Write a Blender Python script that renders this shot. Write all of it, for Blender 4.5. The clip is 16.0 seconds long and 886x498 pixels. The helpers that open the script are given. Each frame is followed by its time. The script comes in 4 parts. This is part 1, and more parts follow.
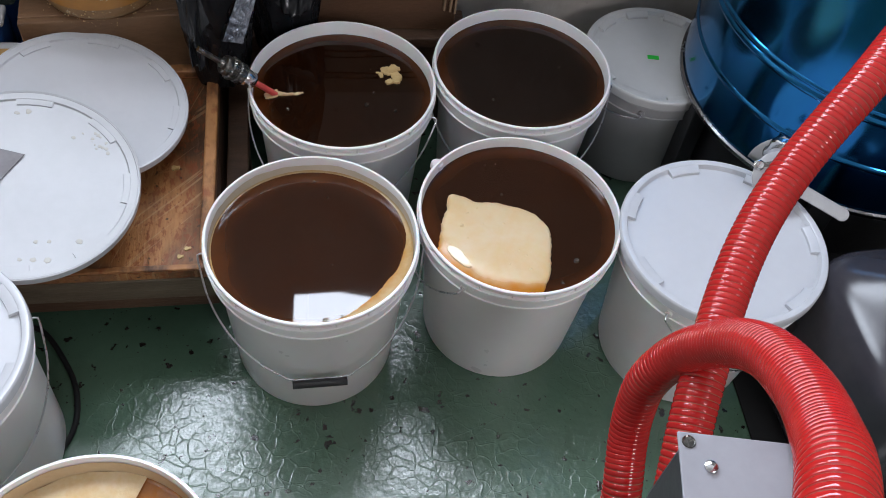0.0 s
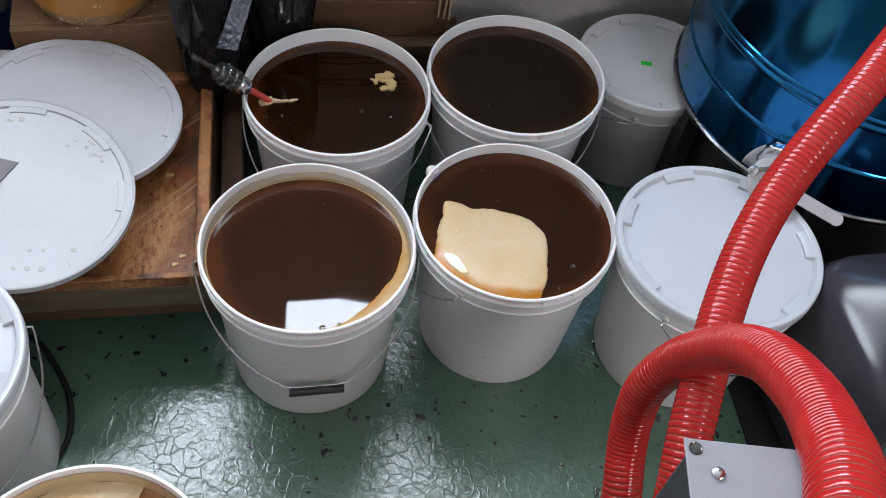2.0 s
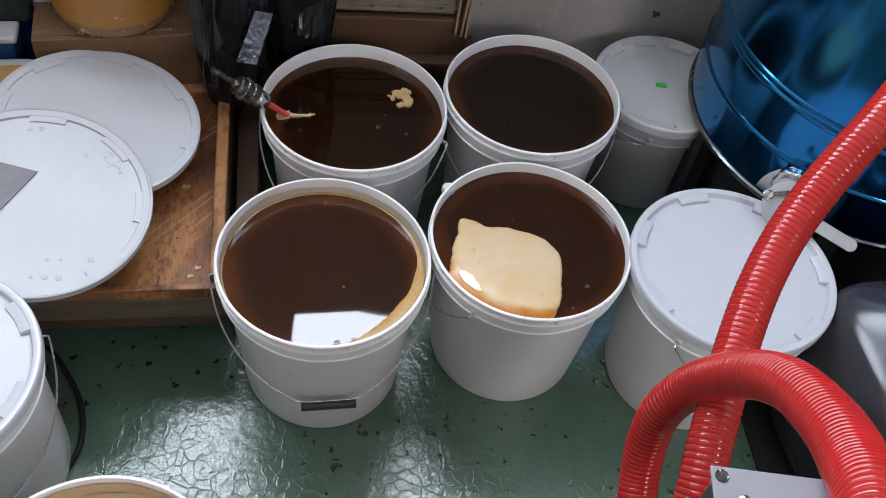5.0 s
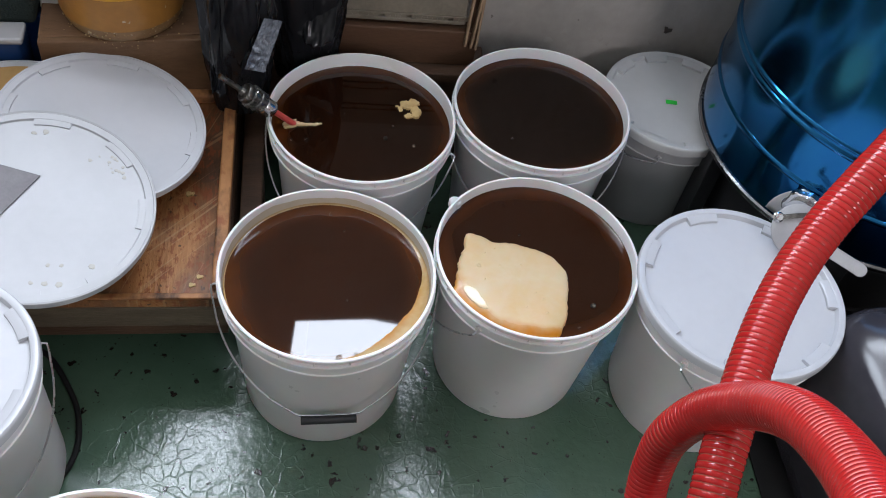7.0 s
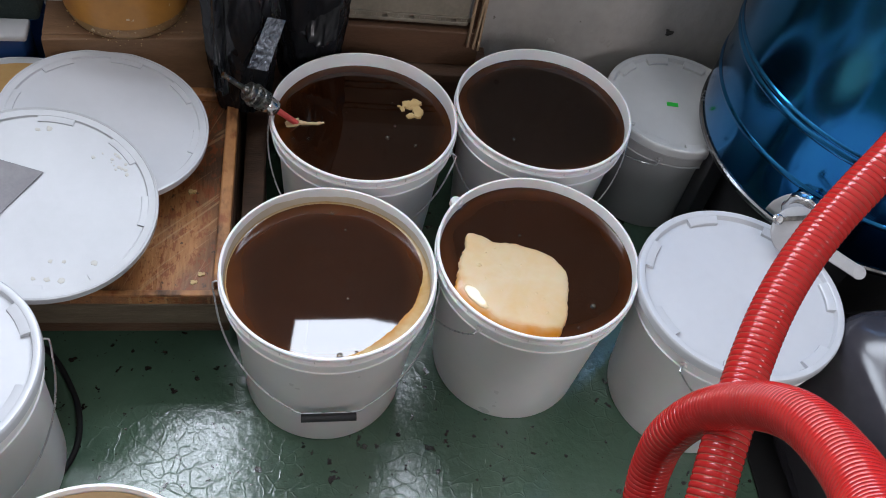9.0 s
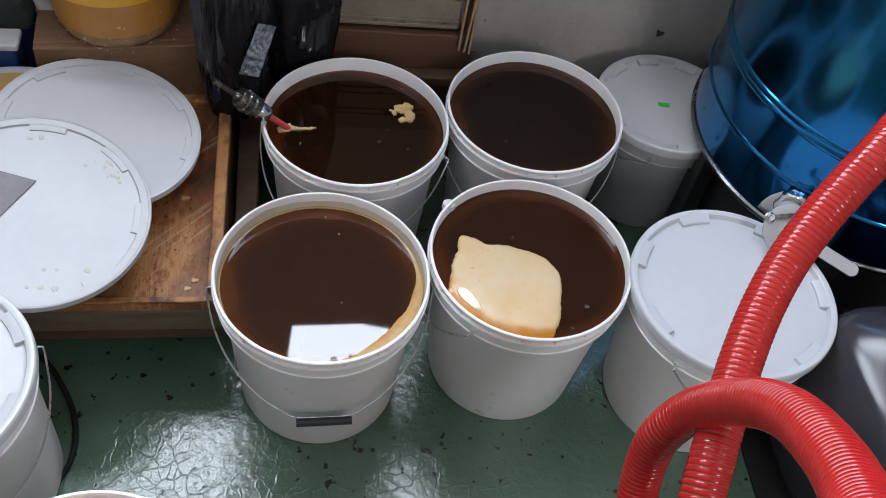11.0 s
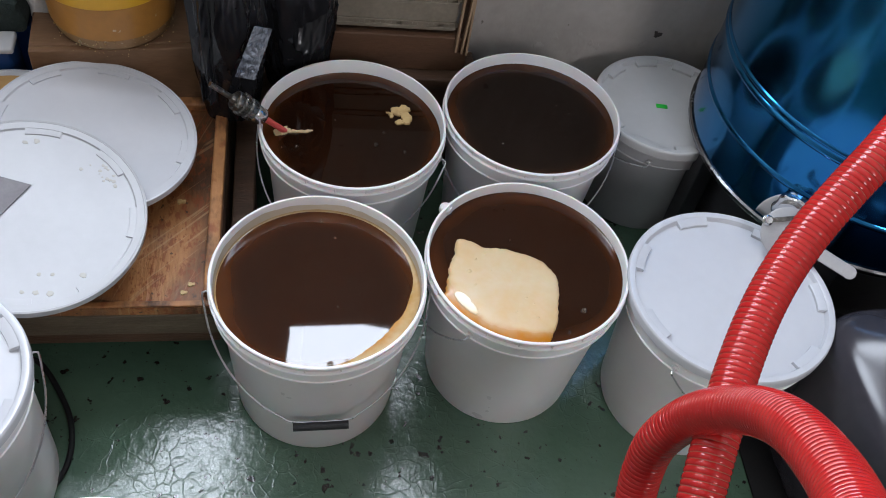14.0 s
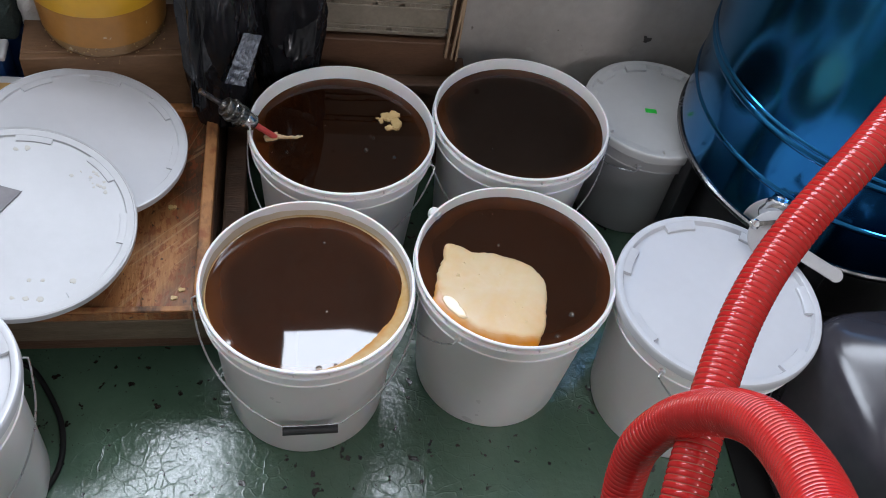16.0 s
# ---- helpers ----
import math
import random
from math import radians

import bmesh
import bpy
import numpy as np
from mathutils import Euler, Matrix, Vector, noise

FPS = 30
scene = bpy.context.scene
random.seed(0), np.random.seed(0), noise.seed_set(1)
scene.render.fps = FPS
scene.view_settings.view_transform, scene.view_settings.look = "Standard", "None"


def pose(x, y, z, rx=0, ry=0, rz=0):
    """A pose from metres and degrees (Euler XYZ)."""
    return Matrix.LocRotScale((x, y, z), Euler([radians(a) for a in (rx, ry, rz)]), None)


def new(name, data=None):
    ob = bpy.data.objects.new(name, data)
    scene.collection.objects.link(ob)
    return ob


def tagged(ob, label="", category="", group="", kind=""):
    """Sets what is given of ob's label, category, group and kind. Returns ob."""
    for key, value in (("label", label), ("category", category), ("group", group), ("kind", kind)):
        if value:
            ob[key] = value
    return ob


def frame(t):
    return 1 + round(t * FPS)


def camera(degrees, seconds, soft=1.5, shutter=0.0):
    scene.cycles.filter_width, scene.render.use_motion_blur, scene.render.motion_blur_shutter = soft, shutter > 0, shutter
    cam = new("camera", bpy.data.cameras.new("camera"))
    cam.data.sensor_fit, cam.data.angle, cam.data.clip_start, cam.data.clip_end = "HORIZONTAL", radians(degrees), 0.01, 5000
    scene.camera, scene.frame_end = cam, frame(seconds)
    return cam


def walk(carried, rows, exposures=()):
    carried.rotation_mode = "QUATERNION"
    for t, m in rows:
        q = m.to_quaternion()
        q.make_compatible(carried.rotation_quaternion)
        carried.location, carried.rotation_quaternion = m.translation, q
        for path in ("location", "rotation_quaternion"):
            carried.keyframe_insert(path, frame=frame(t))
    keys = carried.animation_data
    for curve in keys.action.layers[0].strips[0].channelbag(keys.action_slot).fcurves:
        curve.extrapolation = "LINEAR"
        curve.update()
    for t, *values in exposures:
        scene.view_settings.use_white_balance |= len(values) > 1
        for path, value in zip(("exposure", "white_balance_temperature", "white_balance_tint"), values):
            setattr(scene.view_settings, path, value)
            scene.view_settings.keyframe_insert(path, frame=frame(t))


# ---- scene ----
cam = camera(52.03, 16.0, soft=0.95)
# seconds, x, y, z, degrees down, turn, lean
ROWS = [
    (0.0, 0.0000, 0.0000, 1.7067, 52.20, -0.00, 8.69),
    (0.5, -0.0054, 0.0057, 1.7038, 52.07, -0.20, 8.50),
    (1.0, -0.0082, 0.0045, 1.7017, 51.93, -0.76, 8.95),
    (1.5, -0.0102, 0.0029, 1.7053, 51.80, -1.05, 9.14),
    (2.0, -0.0141, 0.0010, 1.7044, 51.73, -1.02, 9.24),
    (2.5, -0.0194, -0.0098, 1.7125, 51.58, -0.96, 9.24),
    (3.0, -0.0155, -0.0114, 1.7095, 51.44, -0.88, 9.36),
    (3.5, -0.0123, -0.0120, 1.7094, 51.38, -0.71, 9.35),
    (4.0, -0.0196, -0.0117, 1.7125, 51.28, -0.59, 9.44),
    (6.5, -0.0571, 0.0261, 1.7066, 50.54, -0.79, 11.44),
    (7.0, -0.0552, 0.0274, 1.7058, 50.64, -0.58, 11.55),
    (7.5, -0.0595, 0.0177, 1.7069, 50.52, -0.42, 11.78),
    (8.0, -0.0595, 0.0165, 1.7104, 50.52, -0.48, 12.10),
    (8.5, -0.0601, 0.0173, 1.7089, 50.42, -0.46, 12.15),
    (9.0, -0.0579, 0.0200, 1.7083, 50.55, -0.63, 12.06),
    (11.5, -0.0404, 0.0155, 1.7119, 50.21, -0.53, 11.10),
    (12.0, -0.0368, 0.0583, 1.7131, 50.43, -0.48, 11.16),
    (12.5, -0.0402, 0.0552, 1.7090, 50.40, -0.58, 11.23),
    (13.0, -0.0433, 0.0446, 1.7131, 50.46, -0.91, 11.37),
    (13.5, -0.0429, 0.0347, 1.7148, 50.51, -0.75, 11.18),
    (14.0, -0.0426, 0.0301, 1.7150, 50.43, -0.72, 11.22),
    (14.5, -0.0377, 0.0334, 1.7193, 50.38, -0.51, 11.23),
    (15.0, -0.0400, 0.0299, 1.7189, 50.16, -0.77, 11.43),
    (15.5, -0.0313, 0.0281, 1.7225, 50.21, -0.75, 11.17),
    (16.0, -0.0209, 0.0266, 1.7260, 50.15, -0.64, 10.97),
]
walk(cam, [(t, pose(x, y, z, 90 - down, 0, turn) @ pose(0, 0, 0, 0, 0, lean)) for t, x, y, z, down, turn, lean in ROWS],
     exposures=[(0.0, -0.40), (16.0, -0.39)])

# ---------------- light ----------------
ROOM = pose(-0.05, 1.875, 0, 0, 0, 15)          # x along the back wall, y into it
world = bpy.data.worlds.new("daylight")
scene.world = world
world.use_nodes = True
sky = world.node_tree.nodes.new("ShaderNodeTexSky")
sky.sky_type, sky.sun_disc = "NISHITA", False
sky.sun_elevation, sky.sun_rotation = radians(40), radians(200)
world.node_tree.nodes["Background"].inputs[1].default_value = 0.12
world.node_tree.links.new(sky.outputs[0], world.node_tree.nodes["Background"].inputs[0])
SILL, HEAD = 1.610, 2.55
WINDOWS = [(-1.77, -0.607), (-0.455, 0.36)]       # along the back wall
WINDOW_POWER = 73.0


def window_lamp(name, x0, x1, power, room, colour=(0.79, 0.868, 1.0)):
    data = bpy.data.lights.new(name, "AREA")
    data.shape, data.size, data.size_y = "RECTANGLE", x1 - x0, HEAD - SILL
    data.energy, data.color = power, colour
    ob = new(name, data)
    ob.matrix_world = room @ pose((x0 + x1) / 2, 0.045, (SILL + HEAD) / 2, -90, 0, 0)
    return ob


for x0, x1 in WINDOWS:
    window_lamp("window_daylight", x0, x1, WINDOW_POWER * (x1 - x0), ROOM)
# unseen window with a lamp, added behind the camera to fill the pails' fronts
REAR_FILL = (-1.3, -0.5)
REAR = ROOM @ pose(0.0, -3.4, 0, 0, 0, 180)      # the wall behind the camera
window_lamp("window_daylight", *REAR_FILL, 50.0, REAR, (0.95, 0.93, 1.0))


# ---------------- materials ----------------
def mat(name, c1, c2=None, scale=8.0, rough=0.45, metal=0.0, bump=0.0, bump_scale=60.0, detail=0.5, rough_var=0.08,
        stretch=(1, 1, 1), specks=None, speck_scale=90.0, speck_cut=0.70, coat=0.0, transmission=0.0, ior=1.45, subsurface=0.0):
    m = bpy.data.materials.new(name)
    m.use_nodes = True
    nt = m.node_tree
    n, l = nt.nodes, nt.links
    b = n["Principled BSDF"]
    c2 = c2 or tuple(v * 0.8 for v in c1)
    tc = n.new("ShaderNodeTexCoord")
    mp = n.new("ShaderNodeMapping")
    mp.inputs["Scale"].default_value = stretch
    l.new(tc.outputs["Object"], mp.inputs[0])
    big = n.new("ShaderNodeTexNoise")
    big.inputs["Scale"].default_value, big.inputs["Detail"].default_value = scale, 6
    l.new(mp.outputs[0], big.inputs["Vector"])
    fine = n.new("ShaderNodeTexNoise")
    fine.inputs["Scale"].default_value, fine.inputs["Detail"].default_value = scale * 9, 4
    l.new(mp.outputs[0], fine.inputs["Vector"])
    blend = n.new("ShaderNodeMix")
    blend.inputs[0].default_value = detail * 0.6
    l.new(big.outputs["Fac"], blend.inputs[2])
    l.new(fine.outputs["Fac"], blend.inputs[3])
    ramp = n.new("ShaderNodeValToRGB")
    ramp.color_ramp.elements[0].position, ramp.color_ramp.elements[1].position = 0.32, 0.68
    ramp.color_ramp.elements[0].color, ramp.color_ramp.elements[1].color = (*c1, 1), (*c2, 1)
    l.new(blend.outputs[0], ramp.inputs[0])
    colour = ramp.outputs[0]
    if specks:
        sp = n.new("ShaderNodeTexNoise")
        sp.inputs["Scale"].default_value, sp.inputs["Detail"].default_value = speck_scale, 3
        l.new(tc.outputs["Object"], sp.inputs["Vector"])
        cut = n.new("ShaderNodeMapRange")
        cut.inputs[1].default_value, cut.inputs[2].default_value = speck_cut, speck_cut + 0.03
        l.new(sp.outputs["Fac"], cut.inputs[0])
        mix = n.new("ShaderNodeMix")
        mix.data_type = "RGBA"
        l.new(cut.outputs[0], mix.inputs[0])
        l.new(colour, mix.inputs[6])
        mix.inputs[7].default_value = (*specks, 1)
        colour = mix.outputs[2]
    l.new(colour, b.inputs["Base Color"])
    rr = n.new("ShaderNodeMapRange")
    rr.inputs[3].default_value, rr.inputs[4].default_value = max(rough - rough_var, 0.01), rough + rough_var
    l.new(blend.outputs[0], rr.inputs[0])
    l.new(rr.outputs[0], b.inputs["Roughness"])
    b.inputs["Metallic"].default_value, b.inputs["IOR"].default_value = metal, ior
    b.inputs["Coat Weight"].default_value, b.inputs["Coat Roughness"].default_value = coat, 0.06
    b.inputs["Transmission Weight"].default_value, b.inputs["Subsurface Weight"].default_value = transmission, subsurface
    b.inputs["Subsurface Scale"].default_value = 0.01
    if bump:
        bn = n.new("ShaderNodeTexNoise")
        bn.inputs["Scale"].default_value, bn.inputs["Detail"].default_value = bump_scale, 5
        l.new(mp.outputs[0], bn.inputs["Vector"])
        bu = n.new("ShaderNodeBump")
        bu.inputs["Strength"].default_value, bu.inputs["Distance"].default_value = bump, 0.01
        l.new(bn.outputs["Fac"], bu.inputs["Height"])
        l.new(bu.outputs[0], b.inputs["Normal"])
    return m


def floor_paint():
    """Green floor paint, wrinkled into cells, chipped to dark concrete."""
    m = mat("green_floor_paint", (0.047, 0.096, 0.061), (0.074, 0.132, 0.088), 3.0, 0.21, rough_var=0.07, detail=0.4)
    nt = m.node_tree
    n, l = nt.nodes, nt.links
    b = n["Principled BSDF"]
    tc = n.new("ShaderNodeTexCoord")
    wob = n.new("ShaderNodeTexNoise")
    wob.inputs["Scale"].default_value, wob.inputs["Detail"].default_value = 10, 2
    l.new(tc.outputs["Object"], wob.inputs["Vector"])
    add = n.new("ShaderNodeMixRGB")
    add.blend_type = "LINEAR_LIGHT"
    add.inputs[0].default_value = 0.05
    l.new(tc.outputs["Object"], add.inputs[1])
    l.new(wob.outputs["Color"], add.inputs[2])
    cell = n.new("ShaderNodeTexVoronoi")
    cell.feature = "DISTANCE_TO_EDGE"
    cell.inputs["Scale"].default_value = 27
    l.new(add.outputs[0], cell.inputs["Vector"])
    ridge = n.new("ShaderNodeMapRange")
    ridge.inputs[1].default_value, ridge.inputs[2].default_value = 0.0, 0.065
    ridge.inputs[3].default_value, ridge.inputs[4].default_value = 1.0, 0.0
    ridge.interpolation_type = "SMOOTHSTEP"
    l.new(cell.outputs["Distance"], ridge.inputs[0])
    where = n.new("ShaderNodeTexNoise")
    where.inputs["Scale"].default_value, where.inputs["Detail"].default_value = 5.0, 2
    l.new(tc.outputs["Object"], where.inputs["Vector"])
    wr = n.new("ShaderNodeMapRange")
    wr.inputs[1].default_value, wr.inputs[2].default_value = 0.36, 0.58
    wr.inputs[4].default_value = 0.135
    l.new(where.outputs["Fac"], wr.inputs[0])
    mul = n.new("ShaderNodeMath")
    mul.operation = "MULTIPLY"
    l.new(ridge.outputs[0], mul.inputs[0])
    l.new(wr.outputs[0], mul.inputs[1])
    lump = n.new("ShaderNodeTexNoise")
    lump.inputs["Scale"].default_value, lump.inputs["Detail"].default_value = 52, 5
    l.new(tc.outputs["Object"], lump.inputs["Vector"])
    sm = n.new("ShaderNodeMath")
    sm.operation = "MULTIPLY_ADD"
    sm.inputs[1].default_value = 0.58
    l.new(lump.outputs["Fac"], sm.inputs[0])
    l.new(mul.outputs[0], sm.inputs[2])
    bu = n.new("ShaderNodeBump")
    bu.inputs["Strength"].default_value, bu.inputs["Distance"].default_value = 0.46, 0.006
    l.new(sm.outputs[0], bu.inputs["Height"])
    l.new(bu.outputs[0], b.inputs["Normal"])
    b.inputs["Coat Weight"].default_value, b.inputs["Coat Roughness"].default_value = 1.0, 0.23
    l.new(bu.outputs[0], b.inputs["Coat Normal"])
    old = b.inputs["Base Color"].links[0].from_socket
    chip = n.new("ShaderNodeTexNoise")
    chip.inputs["Scale"].default_value, chip.inputs["Detail"].default_value = 34, 3
    l.new(tc.outputs["Object"], chip.inputs["Vector"])
    cut = n.new("ShaderNodeMapRange")
    cut.inputs[1].default_value, cut.inputs[2].default_value = 0.645, 0.672
    l.new(chip.outputs["Fac"], cut.inputs[0])
    mix = n.new("ShaderNodeMix")
    mix.data_type = "RGBA"
    l.new(cut.outputs[0], mix.inputs[0])
    l.new(old, mix.inputs[6])
    mix.inputs[7].default_value = (0.018, 0.016, 0.014, 1)
    grit = n.new("ShaderNodeTexNoise")
    grit.inputs["Scale"].default_value, grit.inputs["Detail"].default_value = 120, 2
    l.new(tc.outputs["Object"], grit.inputs["Vector"])
    gm = n.new("ShaderNodeMapRange")
    gm.inputs[1].default_value, gm.inputs[2].default_value, gm.inputs[4].default_value = 0.705, 0.725, 0.85
    l.new(grit.outputs["Fac"], gm.inputs[0])
    mix2 = n.new("ShaderNodeMix")
    mix2.data_type = "RGBA"
    l.new(gm.outputs[0], mix2.inputs[0])
    l.new(mix.outputs[2], mix2.inputs[6])
    mix2.inputs[7].default_value = (0.025, 0.022, 0.02, 1)
    l.new(mix2.outputs[2], b.inputs["Base Color"])
    return m


M_FLOOR = floor_paint()
M_WALL = mat("limewashed_plaster", (0.44, 0.405, 0.36), (0.33, 0.30, 0.265), 4, 0.85, bump=0.8, bump_scale=13, specks=(0.16, 0.14, 0.12), speck_scale=24, speck_cut=0.72)
M_GRIME = mat("grimy_plaster", (0.10, 0.085, 0.07), (0.05, 0.045, 0.04), 60, 0.8)
M_CEIL = mat("white_ceiling_paint", (0.68, 0.67, 0.65), (0.62, 0.61, 0.59), 3, 0.9)
M_PAIL = mat("white_pail_plastic", (0.69, 0.665, 0.665), (0.64, 0.615, 0.61), 3, 0.30, rough_var=0.10, bump=0.035, bump_scale=14, subsurface=0.22)
# pail plastic again, paler for light coming through the single-walled collar
M_RIM = mat("lit_through_rim_plastic", (0.82, 0.80, 0.80), (0.775, 0.755, 0.755), 4, 0.26, bump=0.02, bump_scale=20, subsurface=0.2)
# pail E's grey, taken darker for the shade of its neighbours
M_PAIL_SHADED = mat("shaded_grey_pail_plastic", (0.37, 0.368, 0.365), (0.33, 0.328, 0.325), 4, 0.36, bump=0.02, bump_scale=25)
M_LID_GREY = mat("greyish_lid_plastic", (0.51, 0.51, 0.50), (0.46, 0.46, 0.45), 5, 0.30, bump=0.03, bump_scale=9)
M_LID = mat("white_lid_plastic", (0.555, 0.565, 0.595), (0.515, 0.525, 0.555), 5, 0.22, bump=0.03, bump_scale=9)
M_LID_USED = mat("used_lid_plastic", (0.44, 0.447, 0.465), (0.40, 0.405, 0.42), 5, 0.32, rough_var=0.12, bump=0.07, bump_scale=6)
M_STAIN = mat("dried_honey", (0.44, 0.43, 0.40), (0.40, 0.38, 0.33), 60, 0.25)


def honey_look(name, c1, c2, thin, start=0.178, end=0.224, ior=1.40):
    """Deep honey, dark where deep, with light through the thin wall layer painted redder."""
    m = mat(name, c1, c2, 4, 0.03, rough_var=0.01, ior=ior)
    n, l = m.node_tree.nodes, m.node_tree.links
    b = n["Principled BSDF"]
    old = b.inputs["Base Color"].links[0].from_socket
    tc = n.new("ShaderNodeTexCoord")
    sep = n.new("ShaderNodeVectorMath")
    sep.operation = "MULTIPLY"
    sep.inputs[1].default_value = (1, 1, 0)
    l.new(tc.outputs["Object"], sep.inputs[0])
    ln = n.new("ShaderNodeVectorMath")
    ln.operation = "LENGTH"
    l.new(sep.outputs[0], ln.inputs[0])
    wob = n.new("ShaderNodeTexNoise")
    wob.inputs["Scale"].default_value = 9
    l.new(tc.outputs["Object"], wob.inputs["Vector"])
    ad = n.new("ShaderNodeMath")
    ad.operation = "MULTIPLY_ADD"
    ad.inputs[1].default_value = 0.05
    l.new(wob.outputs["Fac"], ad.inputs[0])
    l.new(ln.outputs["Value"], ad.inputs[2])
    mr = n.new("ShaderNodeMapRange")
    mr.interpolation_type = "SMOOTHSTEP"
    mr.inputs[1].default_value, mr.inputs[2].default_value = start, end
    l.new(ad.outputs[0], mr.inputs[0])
    # edge translucency, put into the base colour by distance from the middle
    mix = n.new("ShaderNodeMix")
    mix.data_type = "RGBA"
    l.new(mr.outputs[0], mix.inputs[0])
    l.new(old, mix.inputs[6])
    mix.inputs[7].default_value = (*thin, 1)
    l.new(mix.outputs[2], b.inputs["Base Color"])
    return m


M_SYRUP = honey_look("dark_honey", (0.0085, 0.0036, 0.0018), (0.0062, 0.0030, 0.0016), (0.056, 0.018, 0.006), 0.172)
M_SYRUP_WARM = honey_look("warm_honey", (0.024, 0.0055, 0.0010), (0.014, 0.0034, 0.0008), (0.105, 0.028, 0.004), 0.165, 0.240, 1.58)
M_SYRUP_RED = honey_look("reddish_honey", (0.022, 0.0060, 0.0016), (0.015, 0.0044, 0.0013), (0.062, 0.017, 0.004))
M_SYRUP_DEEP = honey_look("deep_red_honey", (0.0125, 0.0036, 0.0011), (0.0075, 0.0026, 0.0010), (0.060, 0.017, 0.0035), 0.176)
M_SYRUP_THIN = mat("thin_amber_honey", (0.32, 0.115, 0.016), (0.22, 0.070, 0.010), 20, 0.06, rough_var=0.02, ior=1.48)
M_WAX = mat("pale_wax", (0.60, 0.48, 0.31), (0.58, 0.385, 0.175), 6, 0.34, rough_var=0.10, bump=0.05, bump_scale=30, subsurface=0.2, coat=0.06)


M_CRUST = mat("wet_tan_wax", (0.60, 0.46, 0.28), (0.45, 0.26, 0.085), 8, 0.08, rough_var=0.05, bump=0.10, bump_scale=36, subsurface=0.1)


def soaked_wax(name, base, cx, cy, r0, r1):
    """Wax that is soaked amber and wet beyond a radius, where it lies against the pail."""
    m = base.copy()
    m.name = name
    n, l = m.node_tree.nodes, m.node_tree.links
    b = n["Principled BSDF"]
    old, rough = b.inputs["Base Color"].links[0].from_socket, b.inputs["Roughness"].links[0].from_socket
    tc = n.new("ShaderNodeTexCoord")
    off = n.new("ShaderNodeVectorMath")
    off.operation = "MULTIPLY_ADD"
    off.inputs[1].default_value, off.inputs[2].default_value = (1, 1, 0), (-cx, -cy, 0)
    l.new(tc.outputs["Object"], off.inputs[0])
    ln = n.new("ShaderNodeVectorMath")
    ln.operation = "LENGTH"
    l.new(off.outputs[0], ln.inputs[0])
    wob = n.new("ShaderNodeTexNoise")
    wob.inputs["Scale"].default_value = 26
    l.new(tc.outputs["Object"], wob.inputs["Vector"])
    ad = n.new("ShaderNodeMath")
    ad.operation = "MULTIPLY_ADD"
    ad.inputs[1].default_value = 0.03
    l.new(wob.outputs["Fac"], ad.inputs[0])
    l.new(ln.outputs["Value"], ad.inputs[2])
    mr = n.new("ShaderNodeMapRange")
    mr.interpolation_type = "SMOOTHSTEP"
    mr.inputs[1].default_value, mr.inputs[2].default_value = r0 + 0.015, r1 + 0.015
    l.new(ad.outputs[0], mr.inputs[0])
    mix = n.new("ShaderNodeMix")
    mix.data_type = "RGBA"
    l.new(mr.outputs[0], mix.inputs[0])
    l.new(old, mix.inputs[6])
    mix.inputs[7].default_value = (0.47, 0.17, 0.008, 1)
    l.new(mix.outputs[2], b.inputs["Base Color"])
    dull = n.new("ShaderNodeMix")
    l.new(mr.outputs[0], dull.inputs[0])
    l.new(rough, dull.inputs[2])
    dull.inputs[3].default_value = 0.18
    l.new(dull.outputs[0], b.inputs["Roughness"])
    return m


M_SLAB = soaked_wax("soaked_slab_wax", M_WAX, 0.039, 0.066, 0.153, 0.180)
M_WETCRUST = soaked_wax("soaked_crust_wax", M_CRUST, 0.0, 0.0, 0.180, 0.150)
M_DROP = mat("wet_wax_drop", (0.66, 0.51, 0.31), (0.62, 0.45, 0.24), 30, 0.04, rough_var=0.02)
M_RIMFILM = mat("beige_wall_film", (0.66, 0.60, 0.50), (0.60, 0.50, 0.36), 5, 0.22, bump=0.04, bump_scale=50)
M_TAN = mat("tan_wax_smear", (0.60, 0.46, 0.29), (0.50, 0.36, 0.21), 14, 0.35)
M_CRUMB = mat("soaked_wax", (0.55, 0.40, 0.19), (0.40, 0.26, 0.10), 40, 0.3, bump=0.2, bump_scale=80)
M_CREAM = mat("cream_wax", (0.62, 0.50, 0.33), (0.52, 0.34, 0.15), 12, 0.12, bump=0.15, bump_scale=40, subsurface=0.1)
M_BUBBLE = mat("clear_bubble", (0.9, 0.82, 0.70), (0.86, 0.76, 0.62), 90, 0.03, rough_var=0.015, transmission=0.96, ior=1.33)
M_WIRE = mat("galvanised_wire", (0.62, 0.62, 0.63), (0.50, 0.50, 0.52), 60, 0.28, metal=1.0)
M_BLACK = mat("black_plastic", (0.022, 0.022, 0.024), (0.032, 0.032, 0.035), 20, 0.35, bump=0.05)
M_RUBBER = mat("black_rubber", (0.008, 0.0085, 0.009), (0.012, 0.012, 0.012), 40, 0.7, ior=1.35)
M_HOSE = mat("red_hose_wall", (0.30, 0.085, 0.055), (0.24, 0.05, 0.035), 16, 0.10)
M_RIB = mat("red_hose_rib", (0.41, 0.015, 0.014), (0.35, 0.012, 0.011), 16, 0.06, rough_var=0.03)
M_RED = mat("red_rod_plastic", (0.55, 0.08, 0.07), (0.48, 0.06, 0.05), 30, 0.35)
M_STEEL = mat("stainless_steel", (0.62, 0.62, 0.62), (0.55, 0.55, 0.56), 14, 0.22, metal=1.0)
